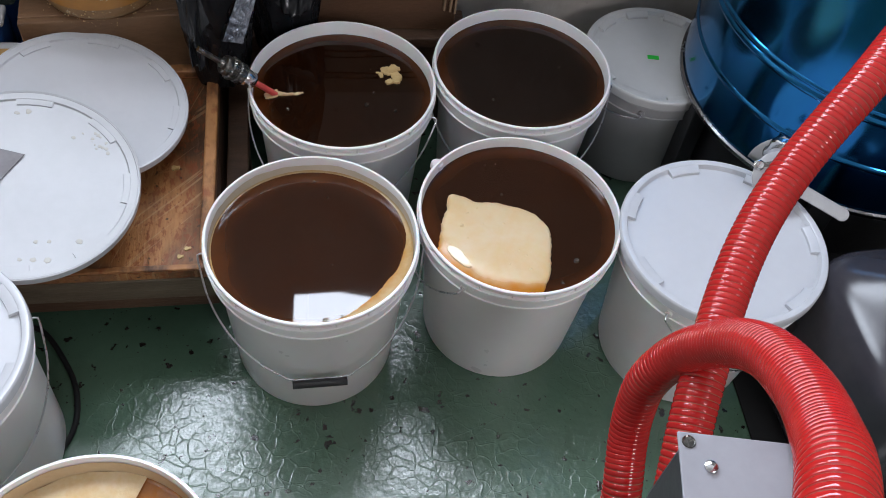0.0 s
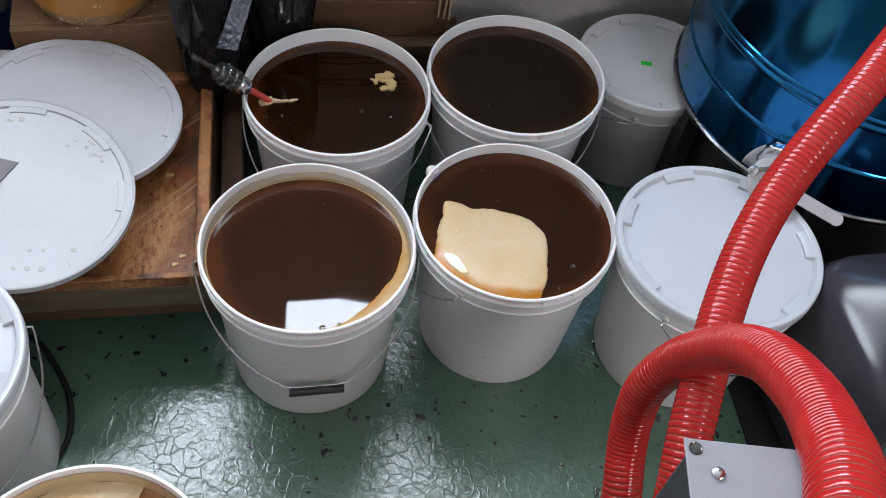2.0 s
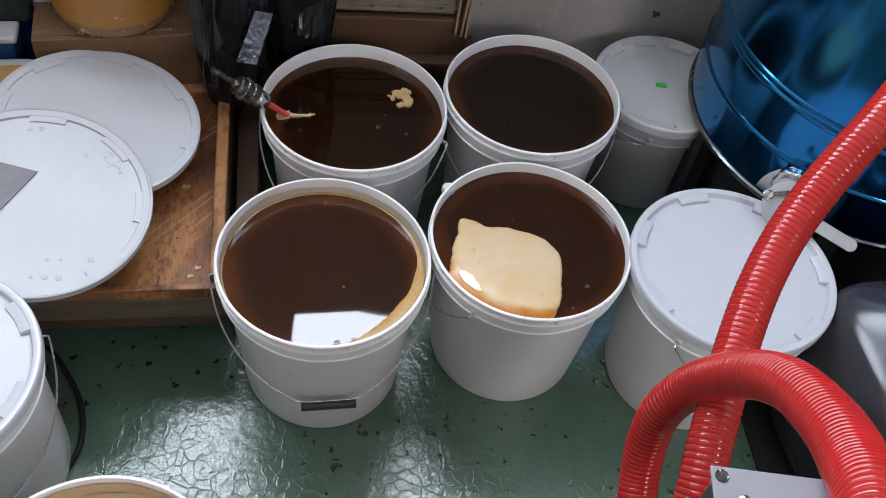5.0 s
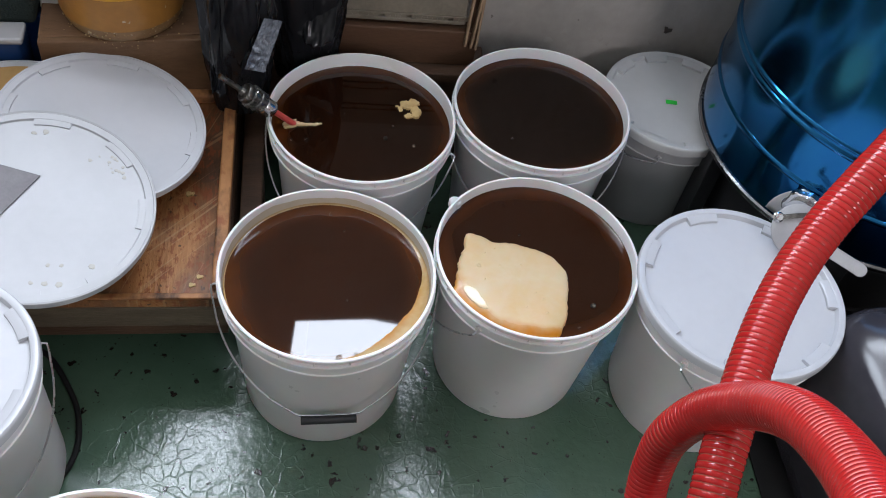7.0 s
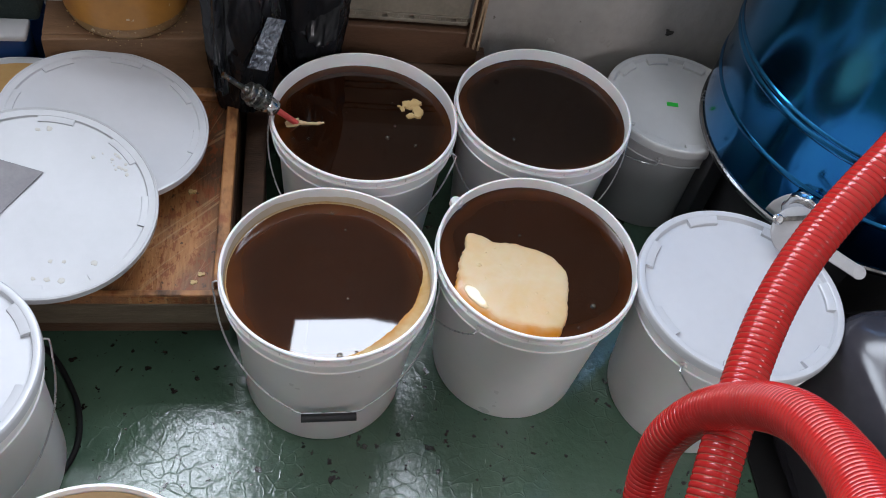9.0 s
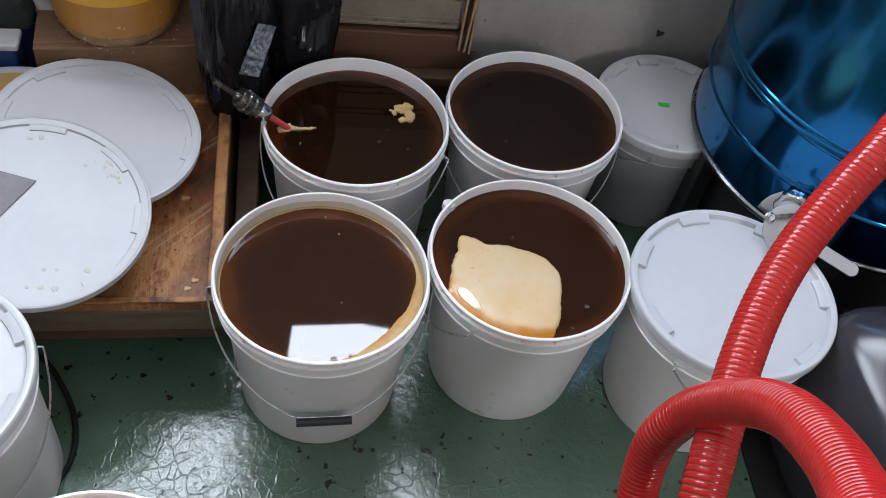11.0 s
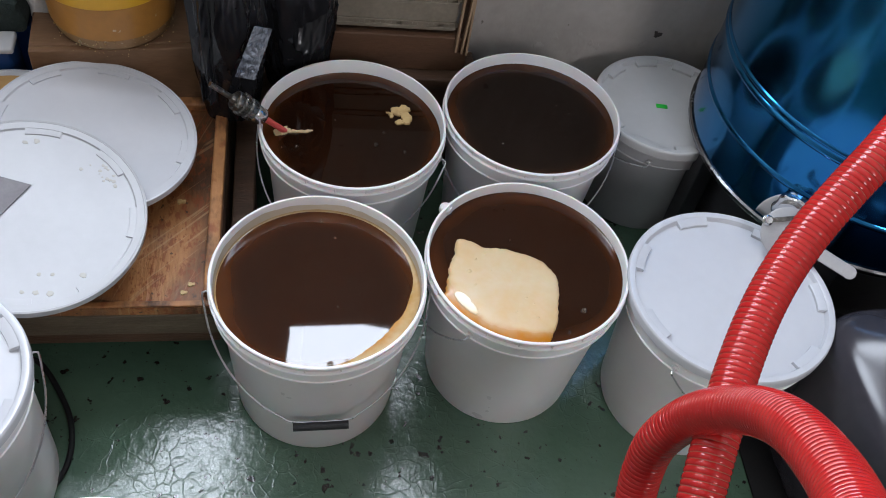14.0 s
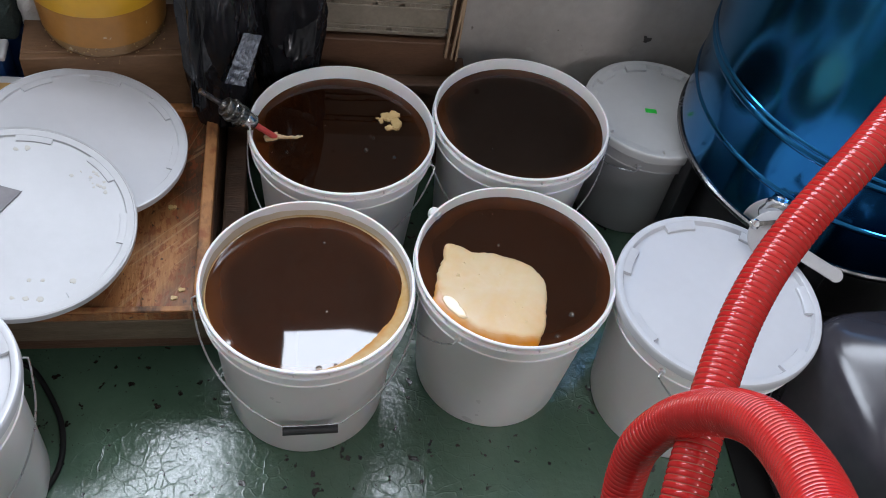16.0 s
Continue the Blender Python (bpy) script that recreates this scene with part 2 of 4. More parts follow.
M_DULLSTEEL = mat("dull_rim_steel", (0.30, 0.30, 0.31), (0.20, 0.20, 0.21), 14, 0.26, metal=1.0)
M_BRUSHED = mat("brushed_steel", (0.82, 0.81, 0.81), (0.76, 0.75, 0.75), 14, 0.30, metal=0.25)
M_DISC = mat("pale_steel_plate", (0.43, 0.43, 0.44), (0.36, 0.36, 0.37), 18, 0.34, metal=0.4)
M_BLADE = mat("dull_blade_steel", (0.16, 0.15, 0.155), (0.11, 0.105, 0.11), 20, 0.5, metal=0.4)
M_STEEL_OLD = mat("worn_chuck_steel", (0.27, 0.26, 0.24), (0.05, 0.05, 0.05), 45, 0.28, metal=1.0, bump=0.1, bump_scale=120)
M_PLATE = mat("grey_painted_plate", (0.30, 0.30, 0.325), (0.26, 0.26, 0.285), 10, 0.42, bump=0.03)


def layer(m, colour, scale, stretch, lo, hi, most=1.0, turn=0.0, within=None, detail=7, shift=0.0):
    """Lays a noise-cut layer of colour over a material; within: (axis, from, to) fades it in along that axis."""
    n, l = m.node_tree.nodes, m.node_tree.links
    b = n["Principled BSDF"]
    old = b.inputs["Base Color"].links[0].from_socket
    tc = n.new("ShaderNodeTexCoord")
    mp = n.new("ShaderNodeMapping")
    mp.inputs["Location"].default_value = (shift, shift, shift)
    mp.inputs["Rotation"].default_value = (0, 0, radians(turn))
    mp.inputs["Scale"].default_value = stretch
    if turn:                                 # turned first, then stretched
        mp.vector_type = "TEXTURE"
        mp.inputs["Scale"].default_value = [1 / q for q in stretch]
    l.new(tc.outputs["Object"], mp.inputs[0])
    no = n.new("ShaderNodeTexNoise")
    no.inputs["Scale"].default_value, no.inputs["Detail"].default_value, no.inputs["Roughness"].default_value = scale, detail, 0.62
    l.new(mp.outputs[0], no.inputs["Vector"])
    fac = no.outputs["Fac"]
    if within:
        axis, start, end, gain = within
        sep = n.new("ShaderNodeSeparateXYZ")
        l.new(tc.outputs["Object"], sep.inputs[0])
        fade = n.new("ShaderNodeMapRange")
        fade.interpolation_type = "SMOOTHSTEP"
        fade.inputs[1].default_value, fade.inputs[2].default_value = start, end
        fade.inputs[3].default_value, fade.inputs[4].default_value = -gain, gain
        l.new(sep.outputs[axis], fade.inputs[0])
        ad = n.new("ShaderNodeMath")
        l.new(fac, ad.inputs[0])
        l.new(fade.outputs[0], ad.inputs[1])
        fac = ad.outputs[0]
    mr = n.new("ShaderNodeMapRange")
    mr.inputs[1].default_value, mr.inputs[2].default_value, mr.inputs[4].default_value = lo, hi, most
    l.new(fac, mr.inputs[0])
    mix = n.new("ShaderNodeMix")
    mix.data_type = "RGBA"
    l.new(mr.outputs[0], mix.inputs[0])
    l.new(old, mix.inputs[6])
    mix.inputs[7].default_value = (*colour, 1)
    l.new(mix.outputs[2], b.inputs["Base Color"])


def tray_wood():
    """Honey-soaked tray wood: pale worn middle, dark soaked bands, rusty flecks and pale scratches."""
    m = mat("stained_tray_wood", (0.46, 0.215, 0.080), (0.28, 0.110, 0.038), 4, 0.33, rough_var=0.14, bump=0.22, bump_scale=24, detail=0.6, stretch=(7, 1.0, 6))
    layer(m, (0.20, 0.075, 0.026), 2.6, (3.0, 0.8, 1), 0.42, 0.60, 0.75)
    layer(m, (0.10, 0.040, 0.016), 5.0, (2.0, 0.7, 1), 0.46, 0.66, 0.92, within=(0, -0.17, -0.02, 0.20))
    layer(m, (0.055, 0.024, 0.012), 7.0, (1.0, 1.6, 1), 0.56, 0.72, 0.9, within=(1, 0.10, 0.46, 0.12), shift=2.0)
    layer(m, (0.030, 0.015, 0.009), 9.0, (6.0, 0.5, 1), 0.63, 0.70, 0.75, shift=5.0)
    layer(m, (0.20, 0.050, 0.014), 62.0, (1.6, 0.7, 1), 0.58, 0.64, 0.75, within=(0, -0.28, -0.12, 0.07), detail=5)
    layer(m, (0.085, 0.065, 0.050), 6.5, (1.3, 1.0, 1), 0.54, 0.72, 0.65, shift=9.0)
    layer(m, (0.52, 0.36, 0.19), 5.0, (1.0, 30.0, 1), 0.65, 0.69, 0.28, turn=46, detail=1, within=(0, -0.30, -0.10, 0.04))
    layer(m, (0.56, 0.40, 0.22), 6.0, (1.0, 34.0, 1), 0.66, 0.70, 0.28, turn=70, detail=2, shift=3.0)
    layer(m, (0.035, 0.016, 0.009), 60.0, (1, 0.8, 1), 0.64, 0.68, 0.8, detail=3)
    return m


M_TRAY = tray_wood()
M_TRAY_EDGE = mat("tray_edge_wood", (0.47, 0.22, 0.080), (0.27, 0.11, 0.040), 9, 0.5, bump=0.25, bump_scale=50, stretch=(1, 0.5, 1))
layer(M_TRAY_EDGE, (0.045, 0.020, 0.011), 14.0, (1, 0.5, 1), 0.47, 0.62, 0.92)
layer(M_TRAY_EDGE, (0.22, 0.055, 0.018), 30.0, (1, 0.6, 1), 0.56, 0.66, 0.6, shift=4.0)
M_APRON = mat("weathered_apron_wood", (0.150, 0.115, 0.075), (0.085, 0.062, 0.040), 7, 0.6, bump=0.25, bump_scale=40, stretch=(1, 5, 5))
M_DARK_WOOD = mat("dark_old_wood", (0.11, 0.056, 0.031), (0.062, 0.034, 0.020), 8, 0.6, bump=0.25, bump_scale=40, stretch=(1, 5, 5))
M_BOX_WOOD = mat("brown_box_wood", (0.215, 0.118, 0.060), (0.125, 0.066, 0.033), 5, 0.6, bump=0.2, bump_scale=50, stretch=(1, 4, 4), specks=(0.3, 0.24, 0.16), speck_scale=110, speck_cut=0.74)
M_RAW_WOOD = mat("raw_lath_wood", (0.36, 0.25, 0.15), (0.26, 0.17, 0.10), 10, 0.65, stretch=(6, 6, 1), bump=0.2)
M_YELLOW = mat("yellow_plastic", (0.78, 0.44, 0.03), (0.70, 0.38, 0.025), 8, 0.35, bump=0.05)
M_HONEYWALL = mat("cloudy_amber_plastic", (0.46, 0.215, 0.042), (0.34, 0.155, 0.035), 7, 0.30, bump=0.08, specks=(0.52, 0.42, 0.28), speck_scale=55, speck_cut=0.70)
M_TUBBASE = mat("dull_brown_plastic", (0.31, 0.185, 0.088), (0.22, 0.125, 0.055), 12, 0.4, bump=0.1, specks=(0.5, 0.42, 0.30), speck_scale=70, speck_cut=0.66)
M_BAG = mat("black_bag_film", (0.011, 0.012, 0.013), (0.014, 0.014, 0.017), 9, 0.16, bump=0.08, bump_scale=16, rough_var=0.06, ior=1.38)
M_TAPE = mat("silvery_film", (0.26, 0.28, 0.32), (0.05, 0.055, 0.07), 16, 0.16, metal=0.4, bump=0.08, bump_scale=45, stretch=(1, 1, 0.8))
M_PANFILM = mat("tan_honey_film", (0.46, 0.29, 0.12), (0.38, 0.22, 0.08), 9, 0.25)
M_BLUE = mat("blue_plastic", (0.012, 0.05, 0.17), (0.01, 0.04, 0.14), 6, 0.4)
M_CLOTH = mat("dark_green_cloth", (0.012, 0.022, 0.02), (0.02, 0.03, 0.028), 40, 0.9, bump=0.4, bump_scale=200)
M_WHITECLOTH = mat("white_cloth", (0.62, 0.62, 0.62), (0.50, 0.50, 0.50), 30, 0.9, bump=0.4, bump_scale=120)
M_FILM = mat("blue_film_on_steel", (0.022, 0.155, 0.40), (0.030, 0.22, 0.46), 2.2, 0.15, metal=1.0, rough_var=0.05, bump=0.09, bump_scale=3.0)
M_JUG = mat("smoky_plastic", (0.045, 0.043, 0.052), (0.034, 0.032, 0.040), 5, 0.17, rough_var=0.02, bump=0.01, bump_scale=6)
M_HIVE_WOOD = mat("dark_hive_wood", (0.135, 0.068, 0.036), (0.085, 0.043, 0.024), 6, 0.6, bump=0.2, bump_scale=45, stretch=(1, 4, 4))
M_CLEAR = mat("cloudy_clear_plastic", (0.26, 0.225, 0.175), (0.16, 0.135, 0.10), 12, 0.3, bump=0.1, bump_scale=30)
M_GREEN = mat("green_sticker", (0.02, 0.50, 0.05), (0.02, 0.45, 0.04), 40, 0.5)
M_GLASS = mat("window_glass", (0.9, 0.95, 0.95), (0.9, 0.95, 0.95), 4, 0.02, rough_var=0.01, transmission=1.0)
M_FRAME = mat("white_window_paint", (0.7, 0.7, 0.68), (0.62, 0.62, 0.6), 8, 0.5)


# ---------------- mesh helpers ----------------
def part(name, data, material, parent=None, label="", smooth=True, m=None):
    """Links a mesh given as (vertices, faces), or a bmesh, as one object under a thing."""
    me = bpy.data.meshes.new(name)
    if isinstance(data, tuple):
        me.from_pydata(data[0], [], data[1])
        me.update()
    else:
        data.to_mesh(me)
        data.free()
    if smooth:
        me.shade_smooth()
        me.set_sharp_from_angle(angle=radians(38))
    me.materials.append(material)
    ob = new(name, me)
    if parent:
        ob.parent = parent
    if m is not None:
        ob.matrix_basis = m
    if label:
        ob["label"] = label
    return ob


def thing(name, label, category, m=None, group="", kind=""):
    ob = new(name)
    ob.empty_display_size = 0.05
    if m is not None:
        ob.matrix_basis = m
    return tagged(ob, label, category, group, kind)


def lathe(profile, seg=96, closed=False, wobble=None):
    """Turns (r, z) points about z. closed: joins the last point to the first."""
    vs, fs, rings = [], [], []
    for r, z in profile:
        if r < 1e-6:
            rings.append([len(vs)])
            vs.append((0, 0, z))
        else:
            rings.append(list(range(len(vs), len(vs) + seg)))
            for i in range(seg):
                a = 2 * math.pi * i / seg
                k = wobble(a, z) if wobble else 1.0
                vs.append((r * k * math.cos(a), r * k * math.sin(a), z))
    pairs = list(zip(rings, rings[1:])) + ([(rings[-1], rings[0])] if closed else [])
    for p, q in pairs:
        for i in range(seg):
            j = (i + 1) % seg
            if len(p) == 1 and len(q) == 1:
                continue
            if len(p) == 1:
                fs.append((p[0], q[j], q[i]))
            elif len(q) == 1:
                fs.append((p[i], p[j], q[0]))
            else:
                fs.append((p[i], p[j], q[j], q[i]))
    return vs, fs


def box(x0, x1, y0, y1, z0, z1, bevel=0.003, seg=2):
    bm = bmesh.new()
    bmesh.ops.create_cube(bm, size=1.0)
    bmesh.ops.transform(bm, matrix=Matrix.LocRotScale(((x0 + x1) / 2, (y0 + y1) / 2, (z0 + z1) / 2), None, (x1 - x0, y1 - y0, z1 - z0)), verts=bm.verts)
    if bevel:
        bmesh.ops.bevel(bm, geom=bm.edges[:], offset=bevel, segments=seg, affect="EDGES", profile=0.5)
    return bm


def spline(points, n):
    """n points spaced evenly along a smooth curve through the points."""
    p = [Vector(q) for q in points]
    p = [2 * p[0] - p[1]] + p + [2 * p[-1] - p[-2]]
    out = []
    for i in range(1, len(p) - 2):
        for k in range(40):
            t = k / 40
            a, b, c, d = p[i - 1], p[i], p[i + 1], p[i + 2]
            out.append(0.5 * (2 * b + (c - a) * t + (2 * a - 5 * b + 4 * c - d) * t * t + (3 * b - a - 3 * c + d) * t ** 3))
    out.append(p[-2])
    cum = [0.0]
    for a, b in zip(out, out[1:]):
        cum.append(cum[-1] + (b - a).length)
    res, j = [], 0
    for i in range(n):
        s = cum[-1] * i / (n - 1)
        while j < len(cum) - 2 and cum[j + 1] < s:
            j += 1
        f = (s - cum[j]) / max(cum[j + 1] - cum[j], 1e-9)
        res.append(out[j].lerp(out[j + 1], min(max(f, 0), 1)))
    return res, cum[-1]


def frames_along(pts):
    """Tangent and two normals at each point, carried along without twist."""
    res, u = [], None
    for i in range(len(pts)):
        t = (pts[min(i + 1, len(pts) - 1)] - pts[max(i - 1, 0)]).normalized()
        if u is None:
            u = t.orthogonal().normalized()
        u = (u - t * u.dot(t)).normalized()
        res.append((t, u, t.cross(u)))
    return res


def tube(pts, radius, seg=10, cap=True):
    """A tube along points; radius: a number, or one number a point."""
    vs, fs = [], []
    rad = radius if isinstance(radius, (list, tuple)) else [radius] * len(pts)
    for p, r, (t, u, v) in zip(pts, rad, frames_along(pts)):
        for i in range(seg):
            a = 2 * math.pi * i / seg
            vs.append(tuple(p + (u * math.cos(a) + v * math.sin(a)) * r))
    for k in range(len(pts) - 1):
        for i in range(seg):
            j = (i + 1) % seg
            fs.append((k * seg + i, k * seg + j, (k + 1) * seg + j, (k + 1) * seg + i))
    if cap:
        fs += [tuple(range(seg))[::-1], tuple(range((len(pts) - 1) * seg, len(pts) * seg))]
    return vs, fs


def rod(a, b, radius, seg=24):
    return tube([Vector(a), Vector(b)], radius, seg)


def blob(radii, height, seg=72, dome=0.35, rough=0.0, seed=0.0):
    """A flat lump with a smooth uneven outline; radii: evenly spaced about the middle."""
    vs, fs = [], []
    n = len(radii)
    levels = [(1.0, -0.012), (1.02, 0.0), (1.0, height * 0.55), (0.965, height * 0.85), (0.9, height), (0.7, height * 1.05), (0.4, height * 1.0), (0.15, height)]
    for k, z in levels:
        for i in range(seg):
            a = 2 * math.pi * i / seg
            f = a / (2 * math.pi) * n
            j = int(f)
            t = f - j
            p = [radii[(j + q) % n] for q in (-1, 0, 1, 2)]
            r = 0.5 * (2 * p[1] + (p[2] - p[0]) * t + (2 * p[0] - 5 * p[1] + 4 * p[2] - p[3]) * t * t + (3 * p[1] - p[0] - 3 * p[2] + p[3]) * t ** 3)
            r *= 1 + rough * noise.noise((math.cos(a) * 5 + seed, math.sin(a) * 5, seed))
            x, y = r * k * math.cos(a), r * k * math.sin(a)
            vs.append((x, y, z + (height * dome * noise.noise((x * 22 + seed, y * 22, 1.0)) if k < 0.95 else 0)))
    for q in range(len(levels) - 1):
        for i in range(seg):
            j = (i + 1) % seg
            fs.append((q * seg + i, q * seg + j, (q + 1) * seg + j, (q + 1) * seg + i))
    fs.append(tuple(range((len(levels) - 1) * seg, len(levels) * seg)))
    return vs, fs


def sheet(fn, nu, nv):
    vs = [fn(i / nu, j / nv) for j in range(nv + 1) for i in range(nu + 1)]
    fs = [(j * (nu + 1) + i, j * (nu + 1) + i + 1, (j + 1) * (nu + 1) + i + 1, (j + 1) * (nu + 1) + i) for j in range(nv) for i in range(nu)]
    return vs, fs


# ---------------- the room ----------------
WEST, EAST, SOUTH, TOP, THICK = -2.2, 2.4, -3.4, 3.0, 0.25


def room():
    floor = part("floor", box(WEST - THICK, EAST + THICK, SOUTH - THICK, THICK, -0.12, 0.0, 0), M_FLOOR, smooth=False, m=ROOM)
    tagged(floor, "glossy green painted concrete floor, wrinkled and chipped", "floor", kind="structure")
    ceil = part("ceiling", box(WEST - THICK, EAST + THICK, SOUTH - THICK, THICK, TOP, TOP + 0.15, 0), M_CEIL, smooth=False, m=ROOM)
    tagged(ceil, "plain white painted ceiling", "ceiling", kind="structure")

    def pierced(name, label, place, x0, x1, holes):
        bm = bmesh.new()
        xs = [x0] + [v for h in holes for v in h] + [x1]
        for i in range(len(xs) - 1):
            hole = i % 2 == 1
            for z0, z1 in ([(0, SILL), (HEAD, TOP)] if hole else [(0, TOP)]):
                piece = box(xs[i], xs[i + 1], 0, THICK, z0, z1, 0)
                me = bpy.data.meshes.new("piece")
                piece.to_mesh(me)
                piece.free()
                bm.from_mesh(me)
                bpy.data.meshes.remove(me)
        bmesh.ops.remove_doubles(bm, verts=bm.verts, dist=0.0005)
        tagged(part(name, bm, M_WALL, smooth=False, m=place), label, "wall", kind="structure")

    pierced("wall_north", "grey whitewashed plaster wall with flaking spots", ROOM, WEST, EAST, WINDOWS)
    pierced("wall_south", "plain whitewashed wall behind the work area", REAR, -EAST, -WEST, [REAR_FILL])
    for name, x0, x1 in (("wall_west", WEST - THICK, WEST), ("wall_east", EAST, EAST + THICK)):
        w = part(name, box(x0, x1, SOUTH, 0, 0, TOP, 0), M_WALL, smooth=False, m=ROOM)
        tagged(w, "plain whitewashed side wall", "wall", kind="structure")
    # the third window is unseen, added only to hold the fill lamp
    for i, (place, x0, x1) in enumerate([(ROOM, *WINDOWS[0]), (ROOM, *WINDOWS[1]), (REAR, *REAR_FILL)]):
        w = thing("window_%d" % (i + 1), "high window with a white painted frame", "window", place, kind="structure")
        f = 0.05
        for a, b, c, d in ((x0, x1, SILL, SILL + f), (x0, x1, HEAD - f, HEAD), (x0, x0 + f, SILL + f, HEAD - f), (x1 - f, x1, SILL + f, HEAD - f)):
            part("window_frame", box(a, b, 0.12, 0.17, c, d, 0.004), M_FRAME, w, smooth=False)
        pane = part("pane", box(x0 + f, x1 - f, 0.142, 0.147, SILL + f, HEAD - f, 0), M_GLASS, w, smooth=False)
        pane.visible_shadow = False


room()


def flakes():
    """Blisters and crumbs of loose plaster low on the back wall."""
    random.seed(8)
    host = bpy.data.objects["wall_north"]
    for i in range(26):
        x, z, q = 0.25 + random.gauss(0, 0.09), 0.31 + random.gauss(0, 0.05), random.uniform(0.003, 0.012)
        if i < 5:
            x, z, q = random.uniform(-0.02, 0.55), random.uniform(0.30, 0.50), random.uniform(0.002, 0.005)
        f = blob([q * random.uniform(0.5, 1.4) for k in range(9)], q * 0.22, 26, 0.6, 0.5, i)
        part("plaster_flake", f, M_WALL if i % 4 else M_GRIME, host, m=pose(x, 0.0015, z, 90, 0, 0))


flakes()

# ---------------- pails ----------------
PAIL_H = 0.370


def pail(label, x, y, h=PAIL_H, r=0.200, base=0.163, material=None, turn=0.0, bail_side=-1, grip=True, inner_to=0.03, group="white pails", bail=True, bail_drop=0.165):
    """A tapered plastic pail with a skirted rim, two lugs and a wire bail that hangs down on one side."""
    material = material or M_PAIL
    k = r / 0.2
    ob = thing("pail", label, "bucket", pose(x, y, 0, 0, 0, turn), group)
    top = r - 0.016 * k
    zr = h - 0.055
    prof = [(0, 0.006), (base - 0.012, 0.006), (base - 0.008, 0.0), (base - 0.002, 0.002), (base, 0.010)]
    prof += [(base + (top - base) * t, 0.010 + (zr - 0.0105) * t) for t in (0.25, 0.5, 0.75, 1.0)]
    prof += [(top - 0.004, zr - 0.0005), (base - 0.002, 0.03), (base - 0.006, inner_to), (0, inner_to)]
    part("body", lathe(prof, 112), material, ob)
    lip = [(top - 0.004, zr), (top + 0.001, zr), (r - 0.0050, zr + 0.0005), (r - 0.0028, zr + 0.002), (r - 0.0028, zr + 0.0045), (r - 0.0052, zr + 0.006), (r - 0.0040, h - 0.0215), (r + 0.0008, h - 0.0205), (r + 0.0018, h - 0.0188), (r + 0.0008, h - 0.0170), (r - 0.0045, h - 0.0162), (r - 0.0048, h - 0.0068), (r - 0.001, h - 0.0062), (r, h - 0.0045), (r - 0.0002, h - 0.0016), (r - 0.0022, h), (r - 0.0055, h), (r - 0.007, h - 0.003), (r - 0.010, h - 0.05)]
    part("rim", lathe(lip, 112, closed=True), M_RIM if material is M_PAIL else material, ob, "milky thickened rim, paler as if lit through" if material is M_PAIL else "")
    # short webs in the channel under the lip
    web = None
    for i in range(20):
        a = radians(9 + 18 * i)
        place = pose((r - 0.0032) * math.cos(a), (r - 0.0032) * math.sin(a), h - 0.0112, 0, 0, math.degrees(a))
        if web:
            again = new("lip_web", web.data)
            again.parent, again.matrix_basis = ob, place
        else:
            web = part("lip_web", box(-0.0021, 0.0021, -0.0010, 0.0010, -0.0047, 0.0047, 0), material, ob, smooth=False, m=place)
    for s in (1, -1):
        lug = lathe([(0, 0), (0.0065, 0), (0.0072, 0.002), (0.0062, 0.006), (0, 0.006)], 20)
        part("lug", lug, material, ob, m=pose(s * (r - 0.006), 0, h - 0.040, 0, 90 * s, 0))
    if bail:
        zp, reach = h - 0.040, r - 0.008 + 0.003
        pts = [(r - 0.001, 0, zp), (r + 0.010, 0, zp), (r + 0.012, bail_side * 0.006, zp - 0.006)]
        for i in range(1, 24):
            a = math.pi * i / 24
            s = math.sin(a) ** 1.05
            if grip and i in (11, 12, 13):
                continue
            pts.append(((r + 0.010) * math.copysign(abs(math.cos(a)) ** 1.1, math.cos(a)), bail_side * reach * s, zp - 0.006 - bail_drop * s))
        pts += [(-r - 0.012, bail_side * 0.006, zp - 0.006), (-r - 0.010, 0, zp), (-r + 0.001, 0, zp)]
        line, _ = spline(pts, 110)
        part("bail", tube(line, 0.0019, 8), M_WIRE, ob, "thin galvanised wire bail")
        if grip:
            gy, gz = bail_side * reach, zp - 0.006 - bail_drop
            g = rod((-0.052, gy, gz), (0.052, gy, gz), 0.0085, 20)
            part("grip", g, M_BLACK, ob, "black plastic grip tube")
    return ob


